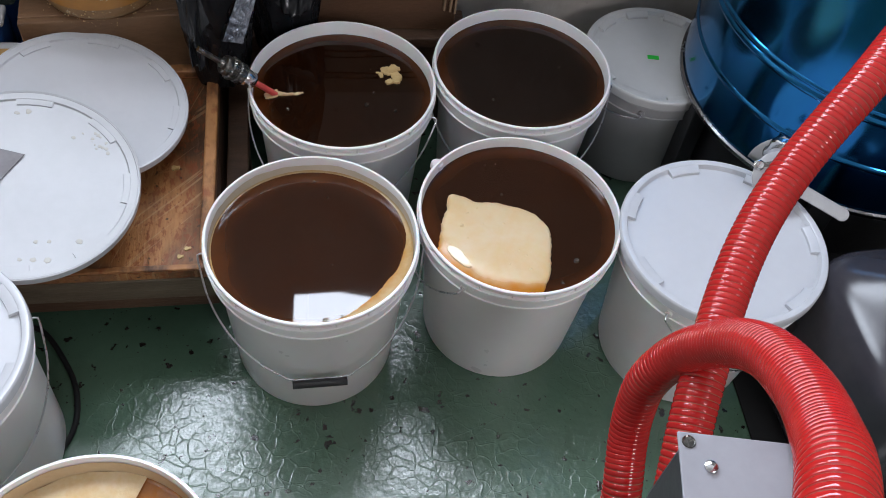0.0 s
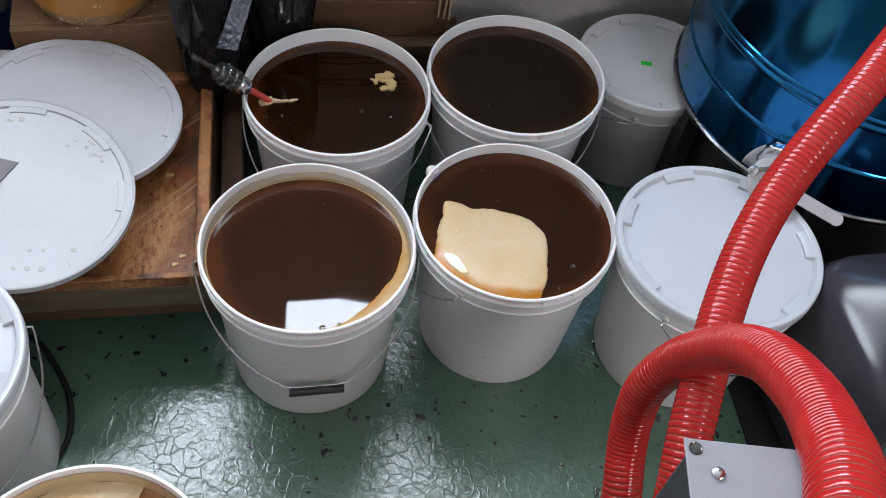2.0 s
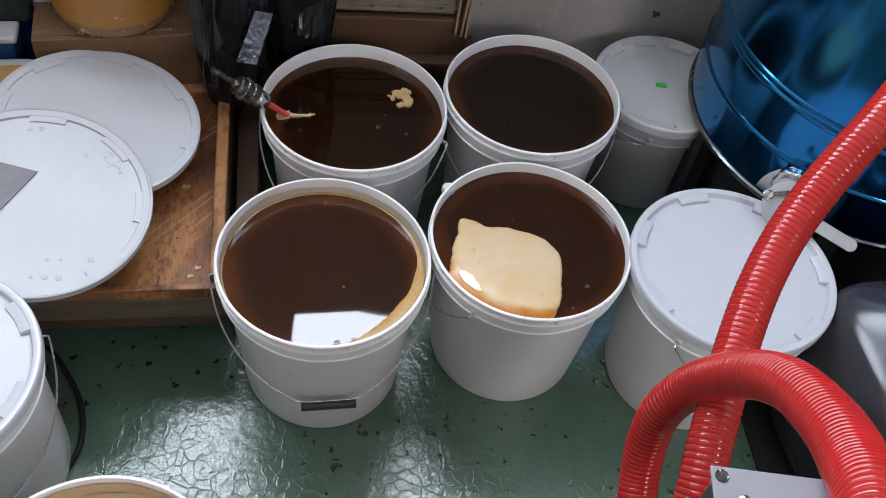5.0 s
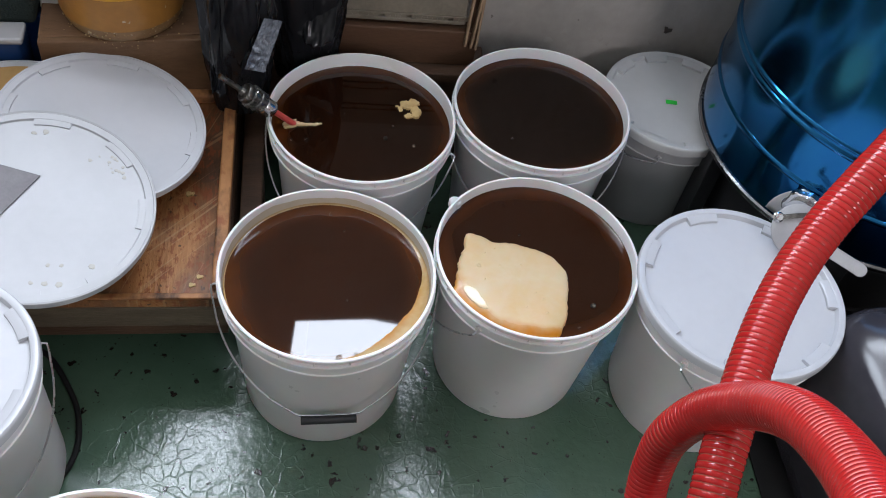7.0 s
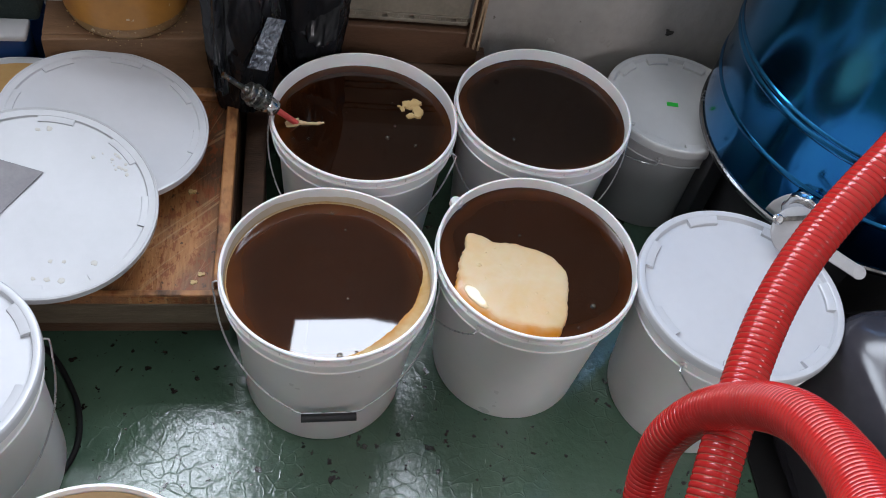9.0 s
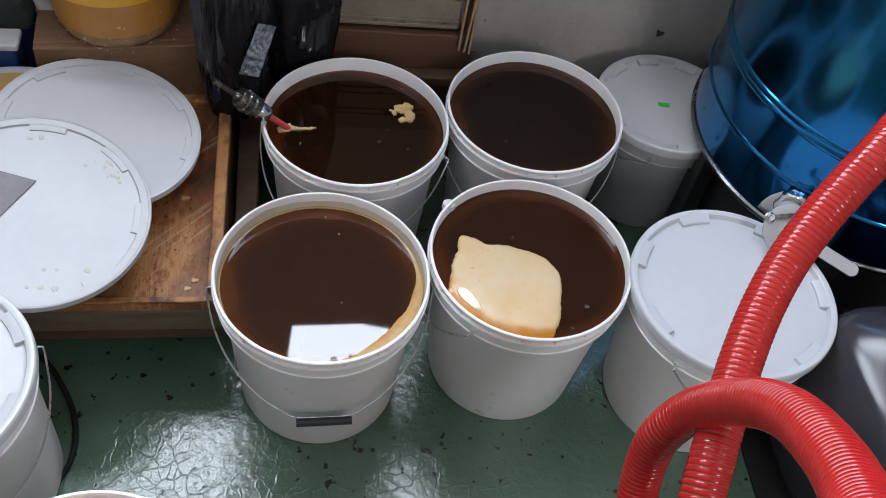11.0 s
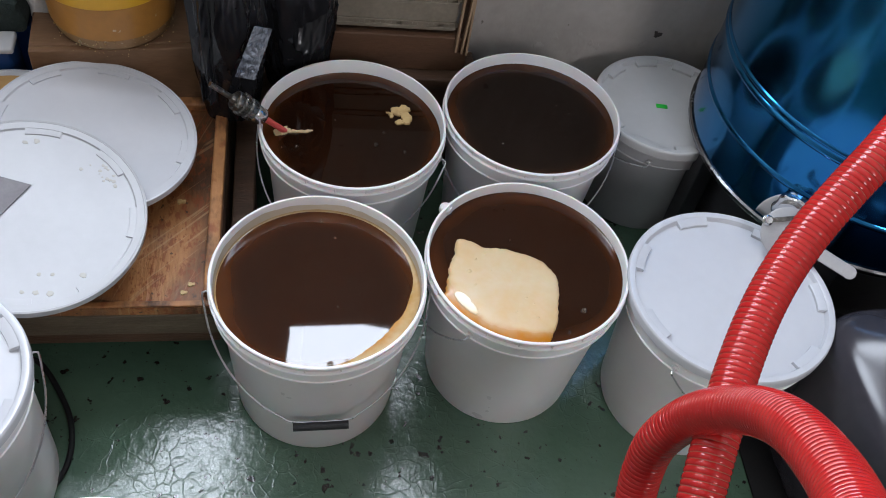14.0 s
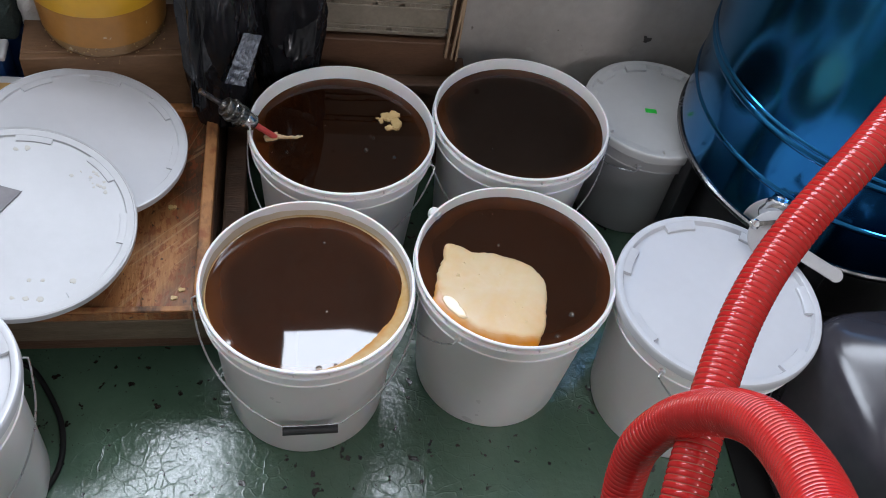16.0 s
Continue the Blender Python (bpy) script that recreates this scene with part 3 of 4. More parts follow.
def pail_lid(name, label, r=0.205, material=None, m=None, tabs=8, group="", seed=0, flat=False, pail_ob=None):
    """A round press-on lid: flat panel, raised ring, clip tabs and a turned-down skirt."""
    material = material or M_LID
    ob = None if pail_ob else thing(name, label, "lid", m, group)
    prof = [(0, 0.0), (r - 0.022, 0.0), (r - 0.018, 0.001), (r - 0.0145, 0.0105), (r - 0.012, 0.012), (r - 0.003, 0.012), (r - 0.0008, 0.010), (r, 0.006), (r, -0.010), (r - 0.003, -0.011), (r - 0.004, 0.004), (r - 0.012, 0.006), (r - 0.02, -0.003), (0, -0.003)]
    if flat:
        prof = [(0, 0.0), (r - 0.024, 0.0), (r - 0.021, 0.0006), (r - 0.019, 0.0046), (r - 0.009, 0.0050), (r - 0.006, 0.0052), (r - 0.005, 0.0062), (r - 0.001, 0.0056), (r, 0.0025), (r, -0.009), (r - 0.003, -0.010), (r - 0.004, 0.0), (r - 0.020, -0.001), (r - 0.03, -0.003), (0, -0.003)]
    if pail_ob:
        ob = part("lid", lathe(prof, 128), material, pail_ob, label, m=m)
    else:
        part("panel", lathe(prof, 128), material, ob)
    for i in range(tabs):
        a = 2 * math.pi * (i + 0.3 * seed) / tabs
        vs, fs = [], []
        rr, up = r - 0.020, (0.42 if flat else 1.0)
        n = 10
        for j in range(n + 1):
            b = a + (j / n - 0.5) * 0.36
            for q, z in ((rr - 0.012, 0.0002), (rr - 0.0115, 0.006 * up), (rr - 0.009, 0.0075 * up), (rr + 0.006, 0.0102 * up), (rr + 0.006, 0.0002)):
                vs.append((q * math.cos(b), q * math.sin(b), z))
        for j in range(n):
            for q in range(4):
                fs.append((j * 5 + q, j * 5 + q + 1, j * 5 + q + 6, j * 5 + q + 5))
        fs += [(0, 1, 2, 3, 4), tuple(n * 5 + q for q in (4, 3, 2, 1, 0))]
        part("clip_tab", (vs, fs), material, ob)
    return ob


def syrup(label, x, y, level=0.345, r=0.1922, bubbles=(), material=None):
    """The honey in a pail: a still dark surface with a fine meniscus that climbs the wall."""
    ob = thing("honey", label, "honey", pose(x, y, 0), "honey in the pails")
    prof = [(0, level - 0.012), (r - 0.001, level - 0.012), (r, level + 0.0030), (r - 0.0012, level + 0.0012), (r - 0.004, level + 0.0002), (r - 0.01, level), (r * 0.6, level), (0, level)]
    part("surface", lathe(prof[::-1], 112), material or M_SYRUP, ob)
    for bx, by, br in bubbles:
        dome = lathe([(br, -br * 0.2), (br * 0.92, br * 0.35), (br * 0.6, br * 0.72), (0, br * 0.9)], 14)
        part("bubble", dome, M_BUBBLE, ob, m=pose(bx - x, by - y, level + 0.0003))
    return ob


A, B, C, D, F = (-0.244, 1.024), (0.138, 1.160), (-0.266, 1.446), (0.114, 1.585), (0.537, 1.165)
E, G, H = (0.440, 1.770), (-0.843, 0.657), (-0.435, 0.348)
pail("white plastic pail full of dark honey, wire bail hanging in front", *A, turn=15)
pail_b = pail("white plastic pail of dark honey with a floating wax slab", *B, turn=-117, bail_side=-1, grip=False)
pail("white plastic pail of dark honey under a drill chuck", *C, turn=-8, grip=False)
pail("white plastic pail full of dark still honey", *D, turn=9, grip=False)
pail_f = pail("closed white plastic pail below the tank valve", *F, turn=-121, bail_side=1, grip=False)
pail_e = pail("smaller closed greyish pail against the wall, darkened as shaded", *E, h=0.305, r=0.172, base=0.140, material=M_PAIL_SHADED, turn=-100, bail_side=-1, grip=False, bail_drop=0.05)
pail_g = pail("closed white pail standing by a black cable", *G, base=0.178, turn=38, grip=False)
pail("white pail of honey under a cream wax crust", *H, turn=120, grip=False)

syrup("dark brown still honey with a wax ring, reflecting a window", *A, level=0.332, material=M_SYRUP_WARM, bubbles=[(-0.187, 0.866, 0.006), (-0.275, 1.185, 0.004), (-0.24, 1.15, 0.0025), (-0.20, 0.99, 0.002), (-0.16, 0.88, 0.003)])
syrup("dark brown honey round a wax slab", *B, level=0.345, material=M_SYRUP_RED, bubbles=[(0.256, 1.077, 0.0055), (0.231, 1.02, 0.004), (0.06, 1.29, 0.002), (0.08, 1.295, 0.002), (0.10, 1.215, 0.003), (0.21, 1.30, 0.0015)])
syrup("dark brown honey with floating wax crumbs", *C, level=0.337, material=M_SYRUP_DEEP, bubbles=[(-0.209, 1.419, 0.005), (-0.146, 1.413, 0.004), (-0.37, 1.37, 0.004), (-0.40, 1.36, 0.003), (-0.20, 1.46, 0.003), (-0.22, 1.53, 0.002), (-0.23, 1.51, 0.002), (-0.31, 1.47, 0.002)])
syrup("dark brown still honey", *D, level=0.341, bubbles=[(0.06, 1.49, 0.003), (0.17, 1.65, 0.0018), (0.20, 1.63, 0.0018)])
syrup("amber honey partly covered by cream wax", *H, level=0.325, material=M_SYRUP_THIN)


SLAB = [0.107, 0.109, 0.110, 0.107, 0.0995, 0.0945, 0.0945, 0.0955, 0.103, 0.139, 0.120, 0.112, 0.108, 0.112, 0.13, 0.16, 0.18, 0.18, 0.18, 0.17, 0.16, 0.139, 0.125, 0.1115]


def slab_skin(cx, cy, wall):
    """The floating slab: a soft-edged sheet that thins and sinks where it meets the pail's wall."""
    seg, vs, fs = 168, [], []
    levels = [(1.0, -0.012), (1.006, -0.001), (1.0, 0.0030), (0.985, 0.0052), (0.955, 0.0066), (0.90, 0.0074), (0.82, 0.0079), (0.70, 0.0082), (0.55, 0.0083), (0.38, 0.0084), (0.2, 0.0084), (0.06, 0.0084)]
    for k, z in levels:
        for i in range(seg):
            a = 2 * math.pi * i / seg
            f = i * 24 / seg
            j, t = int(f), f - int(f)
            p = [SLAB[(j + q) % 24] for q in (-1, 0, 1, 2)]
            r = 0.5 * (2 * p[1] + (p[2] - p[0]) * t + (2 * p[0] - 5 * p[1] + 4 * p[2] - p[3]) * t * t + (3 * p[1] - p[0] - 3 * p[2] + p[3]) * t ** 3)
            c, d = math.cos(a), math.sin(a)
            r *= 1 + 0.025 * noise.noise((c * 4, d * 4, 1)) + 0.022 * noise.noise((c * 13, d * 13, 3)) + 0.020 * noise.noise((c * 34, d * 34, 6))
            # far end of this spoke on the wall
            h = c * cx + d * cy
            r = min(r, h + math.sqrt(max(h * h + wall * wall - cx * cx - cy * cy, 0)))
            x, y = r * k * c, r * k * d
            far = math.hypot(x - cx, y - cy)
            s = min(1, max(0, (far - 0.164) / 0.022))
            up = z
            if z > 0.001:
                up = z + 0.0011 * noise.noise((x * 18, y * 18, 4)) + 0.0005 * noise.noise((x * 60, y * 60, 8))
                up = max(0.0014, up - (z - 0.0016) * s * s * (3 - 2 * s))
            vs.append((x, y, up))
    for q in range(len(levels) - 1):
        for i in range(seg):
            j = (i + 1) % seg
            fs.append((q * seg + i, q * seg + j, (q + 1) * seg + j, (q + 1) * seg + i))
    fs.append(tuple(range((len(levels) - 1) * seg, len(levels) * seg)))
    return vs, fs


def lumps(name, label, m, pieces, material):
    """A ragged lump of several overlapping scraps."""
    ob = thing(name, label, "wax", m)
    for i, (x, y, r, squash, turn) in enumerate(pieces):
        vs, fs = blob([r * q for q in (1.0, 0.8, 1.1, 0.75, 1.0, 0.9, 1.15, 0.8, 0.95)], r * 0.30, 40, 0.7, 0.25, i * 3.1 + r * 100)
        part("scrap", ([(p, q * squash, z) for p, q, z in vs], fs), material, ob, m=pose(x, y, 0.0001 * i, 0, 0, turn))
    return ob


def wax_pieces():
    slab = part("wax_slab", slab_skin(B[0] - 0.099, B[1] - 1.094, 0.1885), M_SLAB, m=pose(0.099, 1.094, 0.345))
    # glossy wax-coloured lens, tilted to put the window's highlight on the wet slab
    pool = blob([0.030, 0.017, 0.0105, 0.011, 0.014, 0.020, 0.032, 0.019, 0.012, 0.010, 0.011, 0.017], 0.0009, 96, 0.35, 0.16, 5)
    part("glint_patch", pool, M_DROP, slab, "small wet patch tilted to catch the window glint", m=pose(-0.066, -0.056, 0.0082, 0, 0, -42) @ pose(0, 0, 0, 9, 0, 0))
    drops = ((-0.062, 0.052, 0.003), (-0.070, 0.020, 0.0045), (-0.055, -0.010, 0.003), (-0.030, 0.030, 0.002), (0.010, 0.040, 0.0025), (0.045, -0.020, 0.0025), (0.060, -0.030, 0.003), (0.070, -0.060, 0.0035), (0.030, -0.055, 0.002), (-0.045, 0.070, 0.002), (-0.020, -0.030, 0.002))
    for x, y, r in drops:
        part("honey_drop", lathe([(r, -r * 0.3), (r * 0.9, r * 0.15), (r * 0.55, r * 0.4), (0, r * 0.5)], 14), M_DROP, slab, "glossy wet drop", m=pose(x, y, 0.0080))
    tagged(slab, "pale yellow wax slab floating on dark honey", "wax")
    lumps("wax_crumb", "ragged pale wax crumb floating on dark honey", pose(-0.176, 1.522, 0.337), [(0.004, 0.020, 0.016, 0.8, 20), (-0.012, 0.012, 0.013, 0.8, 70), (-0.018, -0.004, 0.009, 0.6, 100), (-0.026, 0.002, 0.005, 0.6, 0), (0.014, 0.002, 0.012, 0.9, 10), (0.018, -0.012, 0.013, 0.9, 60), (0.004, -0.022, 0.011, 0.7, 20), (0.001, 0.004, 0.008, 0.8, 0)], M_CRUMB)
    lumps("wax_strand", "pale wax strand trailing on dark honey", pose(-0.385, 1.408, 0.337), [(-0.030, -0.006, 0.014, 0.7, 10), (-0.018, 0.000, 0.012, 0.6, 40), (-0.004, 0.002, 0.013, 0.32, 12), (0.012, 0.007, 0.012, 0.28, 14), (0.026, 0.012, 0.008, 0.5, 30), (-0.022, 0.010, 0.006, 0.5, 60), (0.034, 0.017, 0.003, 0.8, 0)], M_WAX)
    for x, y, r in ((-0.582, 1.234, 0.013), (-0.497, 1.034, 0.010), (-0.505, 1.012, 0.010)):
        lumps("wax_crumb", "dry tan wax crumb lying on a wooden tray", pose(x, y, 0.2505), [(0, 0, r * 0.6, 0.7, 30), (r * 0.4, r * 0.2, r * 0.4, 0.8, 80), (-r * 0.3, r * 0.3, r * 0.35, 0.7, 10)], M_CRUMB)

    def crust_width(u):
        """Wide and thick on the side by the next pail, a thin fringe elsewhere."""
        a = 180 - 360 * u
        w = 0.0018 + 0.031 * math.exp(-((a + 30) / 46) ** 2) + 0.006 * math.exp(-((a + 115) / 40) ** 2)
        q = (math.cos(radians(a)), math.sin(radians(a)))
        return w * (1 + 0.16 * noise.noise((q[0] * 4, q[1] * 4, 2)) + 0.06 * noise.noise((q[0] * 15, q[1] * 15, 5)) + 0.05 * noise.noise((q[0] * 60, q[1] * 60, 5)))

    def crust(u, v):
        a, w = radians(180 - 360 * u), crust_width(u)
        lump = noise.noise((math.cos(a) * 9, math.sin(a) * 9, v * 3))
        z = 0.3317 + 0.0014 * min(1, v * 4) ** 0.5 + (0.008 * w / 0.035) * v ** 2 + 0.0022 * lump * v * min(1, w / 0.02) + 0.004 * v ** 6
        r = 0.1902 - w * (1 - v)
        return (r * math.cos(a), r * math.sin(a), z)
    ring = thing("wax_crust", "cream wax crust clinging inside a pail's wall", "wax", pose(*A, 0))
    part("crust", sheet(crust, 420, 12), M_WETCRUST, ring)

    def stain(u, v):
        a = radians(180 - 360 * u)
        q = (math.cos(a), math.sin(a))
        top = 0.354 + 0.006 * noise.noise((q[0] * 2, q[1] * 2, 7)) + 0.003 * noise.noise((q[0] * 9, q[1] * 9, 7))
        z = 0.334 + (top - 0.334) * v
        return ((0.1902 + (z - 0.334) * 0.068) * q[0], (0.1902 + (z - 0.334) * 0.068) * q[1], z)
    part("wall_film", sheet(stain, 180, 5), M_RIMFILM, ring, "thin beige film dried on the wall")

    def film(u, v):
        a = radians(80 + 190 * u)
        r = 0.1895 * (0.25 + 0.75 * v) + 0.006 * noise.noise((u * 14, v * 3, 4))
        return (r * math.cos(a), r * math.sin(a), 0.3295 + 0.002 * noise.noise((u * 6, v * 3, 2)))
    cap = part("wax_layer", sheet(film, 90, 24), M_CREAM, m=pose(*H, 0))
    def smear(u, v):
        a = radians(20 + 240 * u)
        top = 0.360 + 0.004 * noise.noise((u * 5, 0, 7)) + 0.003 * noise.noise((u * 22, 0, 7))
        return ((0.1893 + 0.0012 * v) * math.cos(a), (0.1893 + 0.0012 * v) * math.sin(a), 0.327 + (top - 0.327) * v)
    sm = part("wax_smear", sheet(smear, 120, 5), M_TAN, m=pose(*H, 0))
    tagged(sm, "tan wax smear drying on a pail's inner wall", "wax")
    tagged(cap, "smooth cream wax layer covering half a pail of honey", "wax")


wax_pieces()
part("pull_ear", lathe([(0, -0.012), (0.012, -0.012), (0.0135, -0.010), (0.0125, 0.000), (0.010, 0.002), (0, 0.002)], 28), M_PAIL, pail_b, m=pose(0.201 * math.cos(radians(268)), 0.201 * math.sin(radians(268)), PAIL_H - 0.008))

pail_lid("lid", "clean white press-on lid", m=pose(0, 0, PAIL_H - 0.004, 0, 0, 131), tabs=7, pail_ob=pail_f)
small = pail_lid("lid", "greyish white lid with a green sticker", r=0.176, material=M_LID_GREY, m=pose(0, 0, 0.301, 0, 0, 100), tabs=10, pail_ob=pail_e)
part("sticker", box(-0.014, 0.014, -0.007, 0.007, 0.0, 0.0012, 0.0004), M_GREEN, small, "bright green paper sticker", False, pose(-0.008, -0.004, 0.0002, 0, 0, 5))
pail_lid("lid", "white press-on lid", m=pose(0, 0, PAIL_H - 0.004, 0, 0, -8), tabs=7, seed=1, pail_ob=pail_g)

# ---------------- tray with loose lids ----------------
TRAY = pose(-0.434, 0.994, 0, 0, 0, 14)


def tray():
    t = thing("wooden_tray", "low stained wooden tray with a raised edge, on blocks", "tray", TRAY)
    x0, y1, z = -1.15, 0.86, 0.250
    n = 4
    for i in range(n):
        a, b = x0 + (0 - x0) * i / n, x0 + (0 - x0) * (i + 1) / n
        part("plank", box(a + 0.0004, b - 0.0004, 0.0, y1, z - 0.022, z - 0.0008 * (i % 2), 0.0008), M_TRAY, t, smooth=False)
    part("edge_strip", box(-0.026, 0.0, 0.024, 0.543, z, z + 0.018, 0.004), M_TRAY_EDGE, t, smooth=False)
    part("edge_strip", box(x0, 0.0, 0.0, 0.014, z, z + 0.006, 0.003), M_TRAY_EDGE, t, smooth=False)
    part("edge_strip", box(x0, 0.0, 0.545, 0.573, z, z + 0.020, 0.004), M_TRAY_EDGE, t, smooth=False)
    part("apron", box(x0, 0.0, -0.002, 0.020, z - 0.085, z - 0.023, 0.003), M_APRON, t, smooth=False)
    # dark recessed board, added for the shadow under the tray's front
    part("tray_shade_board", box(x0, -0.002, 0.022, 0.045, z - 0.150, z - 0.0225, 0.003), M_DARK_WOOD, t, smooth=False)
    part("apron", box(-0.022, 0.0, 0.046, y1, z - 0.085, z - 0.023, 0.003), M_DARK_WOOD, t, smooth=False)
    part("side_rail", box(0.012, 0.060, 0.10, y1, 0.150, 0.172, 0.004), M_DARK_WOOD, t, smooth=False)
    # board added down to the floor, so the shaded gap by the pail stays dark
    part("gap_shade_board", box(-0.020, 0.0, 0.30, y1, 0.0, z - 0.086, 0.004), M_DARK_WOOD, t, smooth=False)
    part("rail_post", box(0.012, 0.060, 0.40, 0.44, 0.0, 0.1495, 0.003), M_DARK_WOOD, t, smooth=False)
    for bx, by in ((-0.30, 0.42), (-1.0, 0.42), (-0.30, 0.70), (-1.0, 0.70)):
        part("block", box(bx - 0.07, bx + 0.07, by - 0.07, by + 0.07, 0, z - 0.022, 0.004), M_DARK_WOOD, t, smooth=False)


tray()


def slanted(x, y, z, sx, sy, turn):
    """A pose on a plane that climbs by sx and sy along x and y."""
    n = Vector((-sx, -sy, 1)).normalized()
    return Matrix.Translation((x, y, z)) @ Vector((0, 0, 1)).rotation_difference(n).to_matrix().to_4x4() @ pose(0, 0, 0, 0, 0, turn)


prop = thing("low_crate", "low wooden crate propping up the stack of lids", "crate", TRAY @ pose(-0.62, 0.24, 0.251))
part("crate_body", box(-0.20, 0.10, -0.16, 0.16, 0, 0.070, 0.003), M_DARK_WOOD, prop, smooth=False)
yellow = thing("yellow_pan", "shallow yellowish pan under a stack of lids", "pan", slanted(-0.935, 1.235, 0.335, -0.06, 0.02, 0))
part("honey_film", lathe([(0, 0.0045), (0.1905, 0.0045), (0.1905, 0.0015), (0, 0.0015)], 80), M_PANFILM, yellow)
part("pan_body", lathe([(0, -0.022), (0.185, -0.022), (0.195, -0.0115), (0.2, -0.0112), (0, -0.0112)], 80), M_YELLOW, yellow)
under = pail_lid("loose_lid", "yellowed lid lying under the others on the tray", r=0.205, material=M_LID_USED, flat=True, m=slanted(-0.935, 1.235, 0.335, -0.06, 0.02, 0), group="loose lids", tabs=6)
lid_b = pail_lid("loose_lid", "white lid lying slanted over the wooden tray", r=0.205, material=M_LID, flat=True, m=slanted(-0.768, 1.280, 0.356, -0.157, 0.011, 7), group="loose lids", tabs=8)
lid_f = pail_lid("loose_lid", "used white lid with dried honey drops, leaning on another lid", r=0.207, material=M_LID_USED, flat=True, m=slanted(-0.784, 1.029, 0.388, -0.195, 0.114, 0), group="loose lids", tabs=8, seed=1)
random.seed(4)
SPOTS = [(0.064, -0.111), (0.085, -0.104), (0.134, -0.09), (0.073, -0.147), (0.095, -0.142), (0.051, -0.153), (-0.046, 0.154), (-0.064, 0.144), (0.05, 0.123)]
for i in range(26):
    if i < len(SPOTS):
        (px, py), pr = SPOTS[i], random.uniform(0.003, 0.0058)
    else:
        px, py, pr = 0.094 + random.gauss(0, 0.017), 0.122 + random.gauss(0, 0.009), random.uniform(0.0012, 0.0036)
    drop = blob([pr * random.uniform(0.75, 1.25) for q in range(8)], 0.0004, 24, 0.2, 0.3, i)
    part("honey_drop", drop, M_STAIN, lid_f, m=pose(px, py, 0.0003))
sc = thing("scraper", "steel scraper blade lying on a lid", "tool", lid_f.matrix_basis @ pose(-0.017, 0.057, 0.0015, 0, 0, 0))
blade = box(-0.10, 0.0, -0.12, 0.0, 0, 0.002, 0.0006)
for v in blade.verts:                        # narrows towards the handle
    if v.co.y < -0.06:
        v.co.x = -0.05 + (v.co.x + 0.05) * 0.30 - 0.004
part("blade", blade, M_BLADE, sc, smooth=False, m=pose(0, 0, 0, 0, 0, 2))
part("handle", box(-0.068, -0.032, -0.24, -0.121, -0.001, 0.016, 0.006), M_BLACK, sc, smooth=False, m=pose(0, 0, 0, 0, 0, 2))


# ---------------- drill chuck over a pail ----------------
def stirrer():
    s = thing("stirring_drill", "steel drill chuck holding a red rod over a pail", "drill")
    tip, end = Vector((-0.404, 1.407, 0.338)), Vector((-0.541, 1.356, 0.480))
    nose, back = tip.lerp(end, 0.30), tip.lerp(end, 0.74)
    part("rod", rod(tip, nose, 0.0065), M_RED, s, "wet red plastic rod")
    d = back - nose
    m = Matrix.Translation(nose) @ d.to_track_quat("Z", "Y").to_matrix().to_4x4()
    L = d.length
    part("jaw_sleeve", lathe([(0, 0.002), (0.0075, 0.002), (0.009, 0.0), (0.0165, 0.0015), (0.0185, 0.005), (0.0185, L * 0.30), (0.0172, L * 0.32), (0, L * 0.32)], 40), M_STEEL, s, "polished nose sleeve", m=m)
    ring = lathe([(0, L * 0.32), (0.0195, L * 0.32), (0.0225, L * 0.345), (0.0225, L * 0.50), (0.0205, L * 0.53), (0, L * 0.53)], 72, wobble=lambda a, z: 1 + 0.022 * math.copysign(1, math.sin(a * 18)))
    part("knurled_ring", ring, M_STEEL_OLD, s, smooth=False, m=m)
    gear = lathe([(0, L * 0.53), (0.0185, L * 0.53), (0.0185, L * 0.56), (0.0235, L * 0.60), (0.0240, L * 0.70), (0.0215, L * 0.73), (0, L * 0.73)], 96, wobble=lambda a, z: 1 + 0.045 * math.copysign(1, math.sin(a * 12)))
    part("key_gear", gear, M_STEEL_OLD, s, "oily toothed ring", smooth=False, m=m)
    part("collar", lathe([(0, L * 0.73), (0.0200, L * 0.73), (0.0205, L * 0.76), (0.0205, L * 0.86), (0.0185, L * 0.89), (0.0140, L * 0.90), (0.0125, L * 0.885), (0.0100, L * 0.885), (0.0090, L * 0.96), (0.0070, L), (0, L)], 48), M_STEEL_OLD, s, "bright stepped back plate", m=m)
    part("spindle", rod(back, end, 0.0055), M_STEEL_OLD, s)


stirrer()


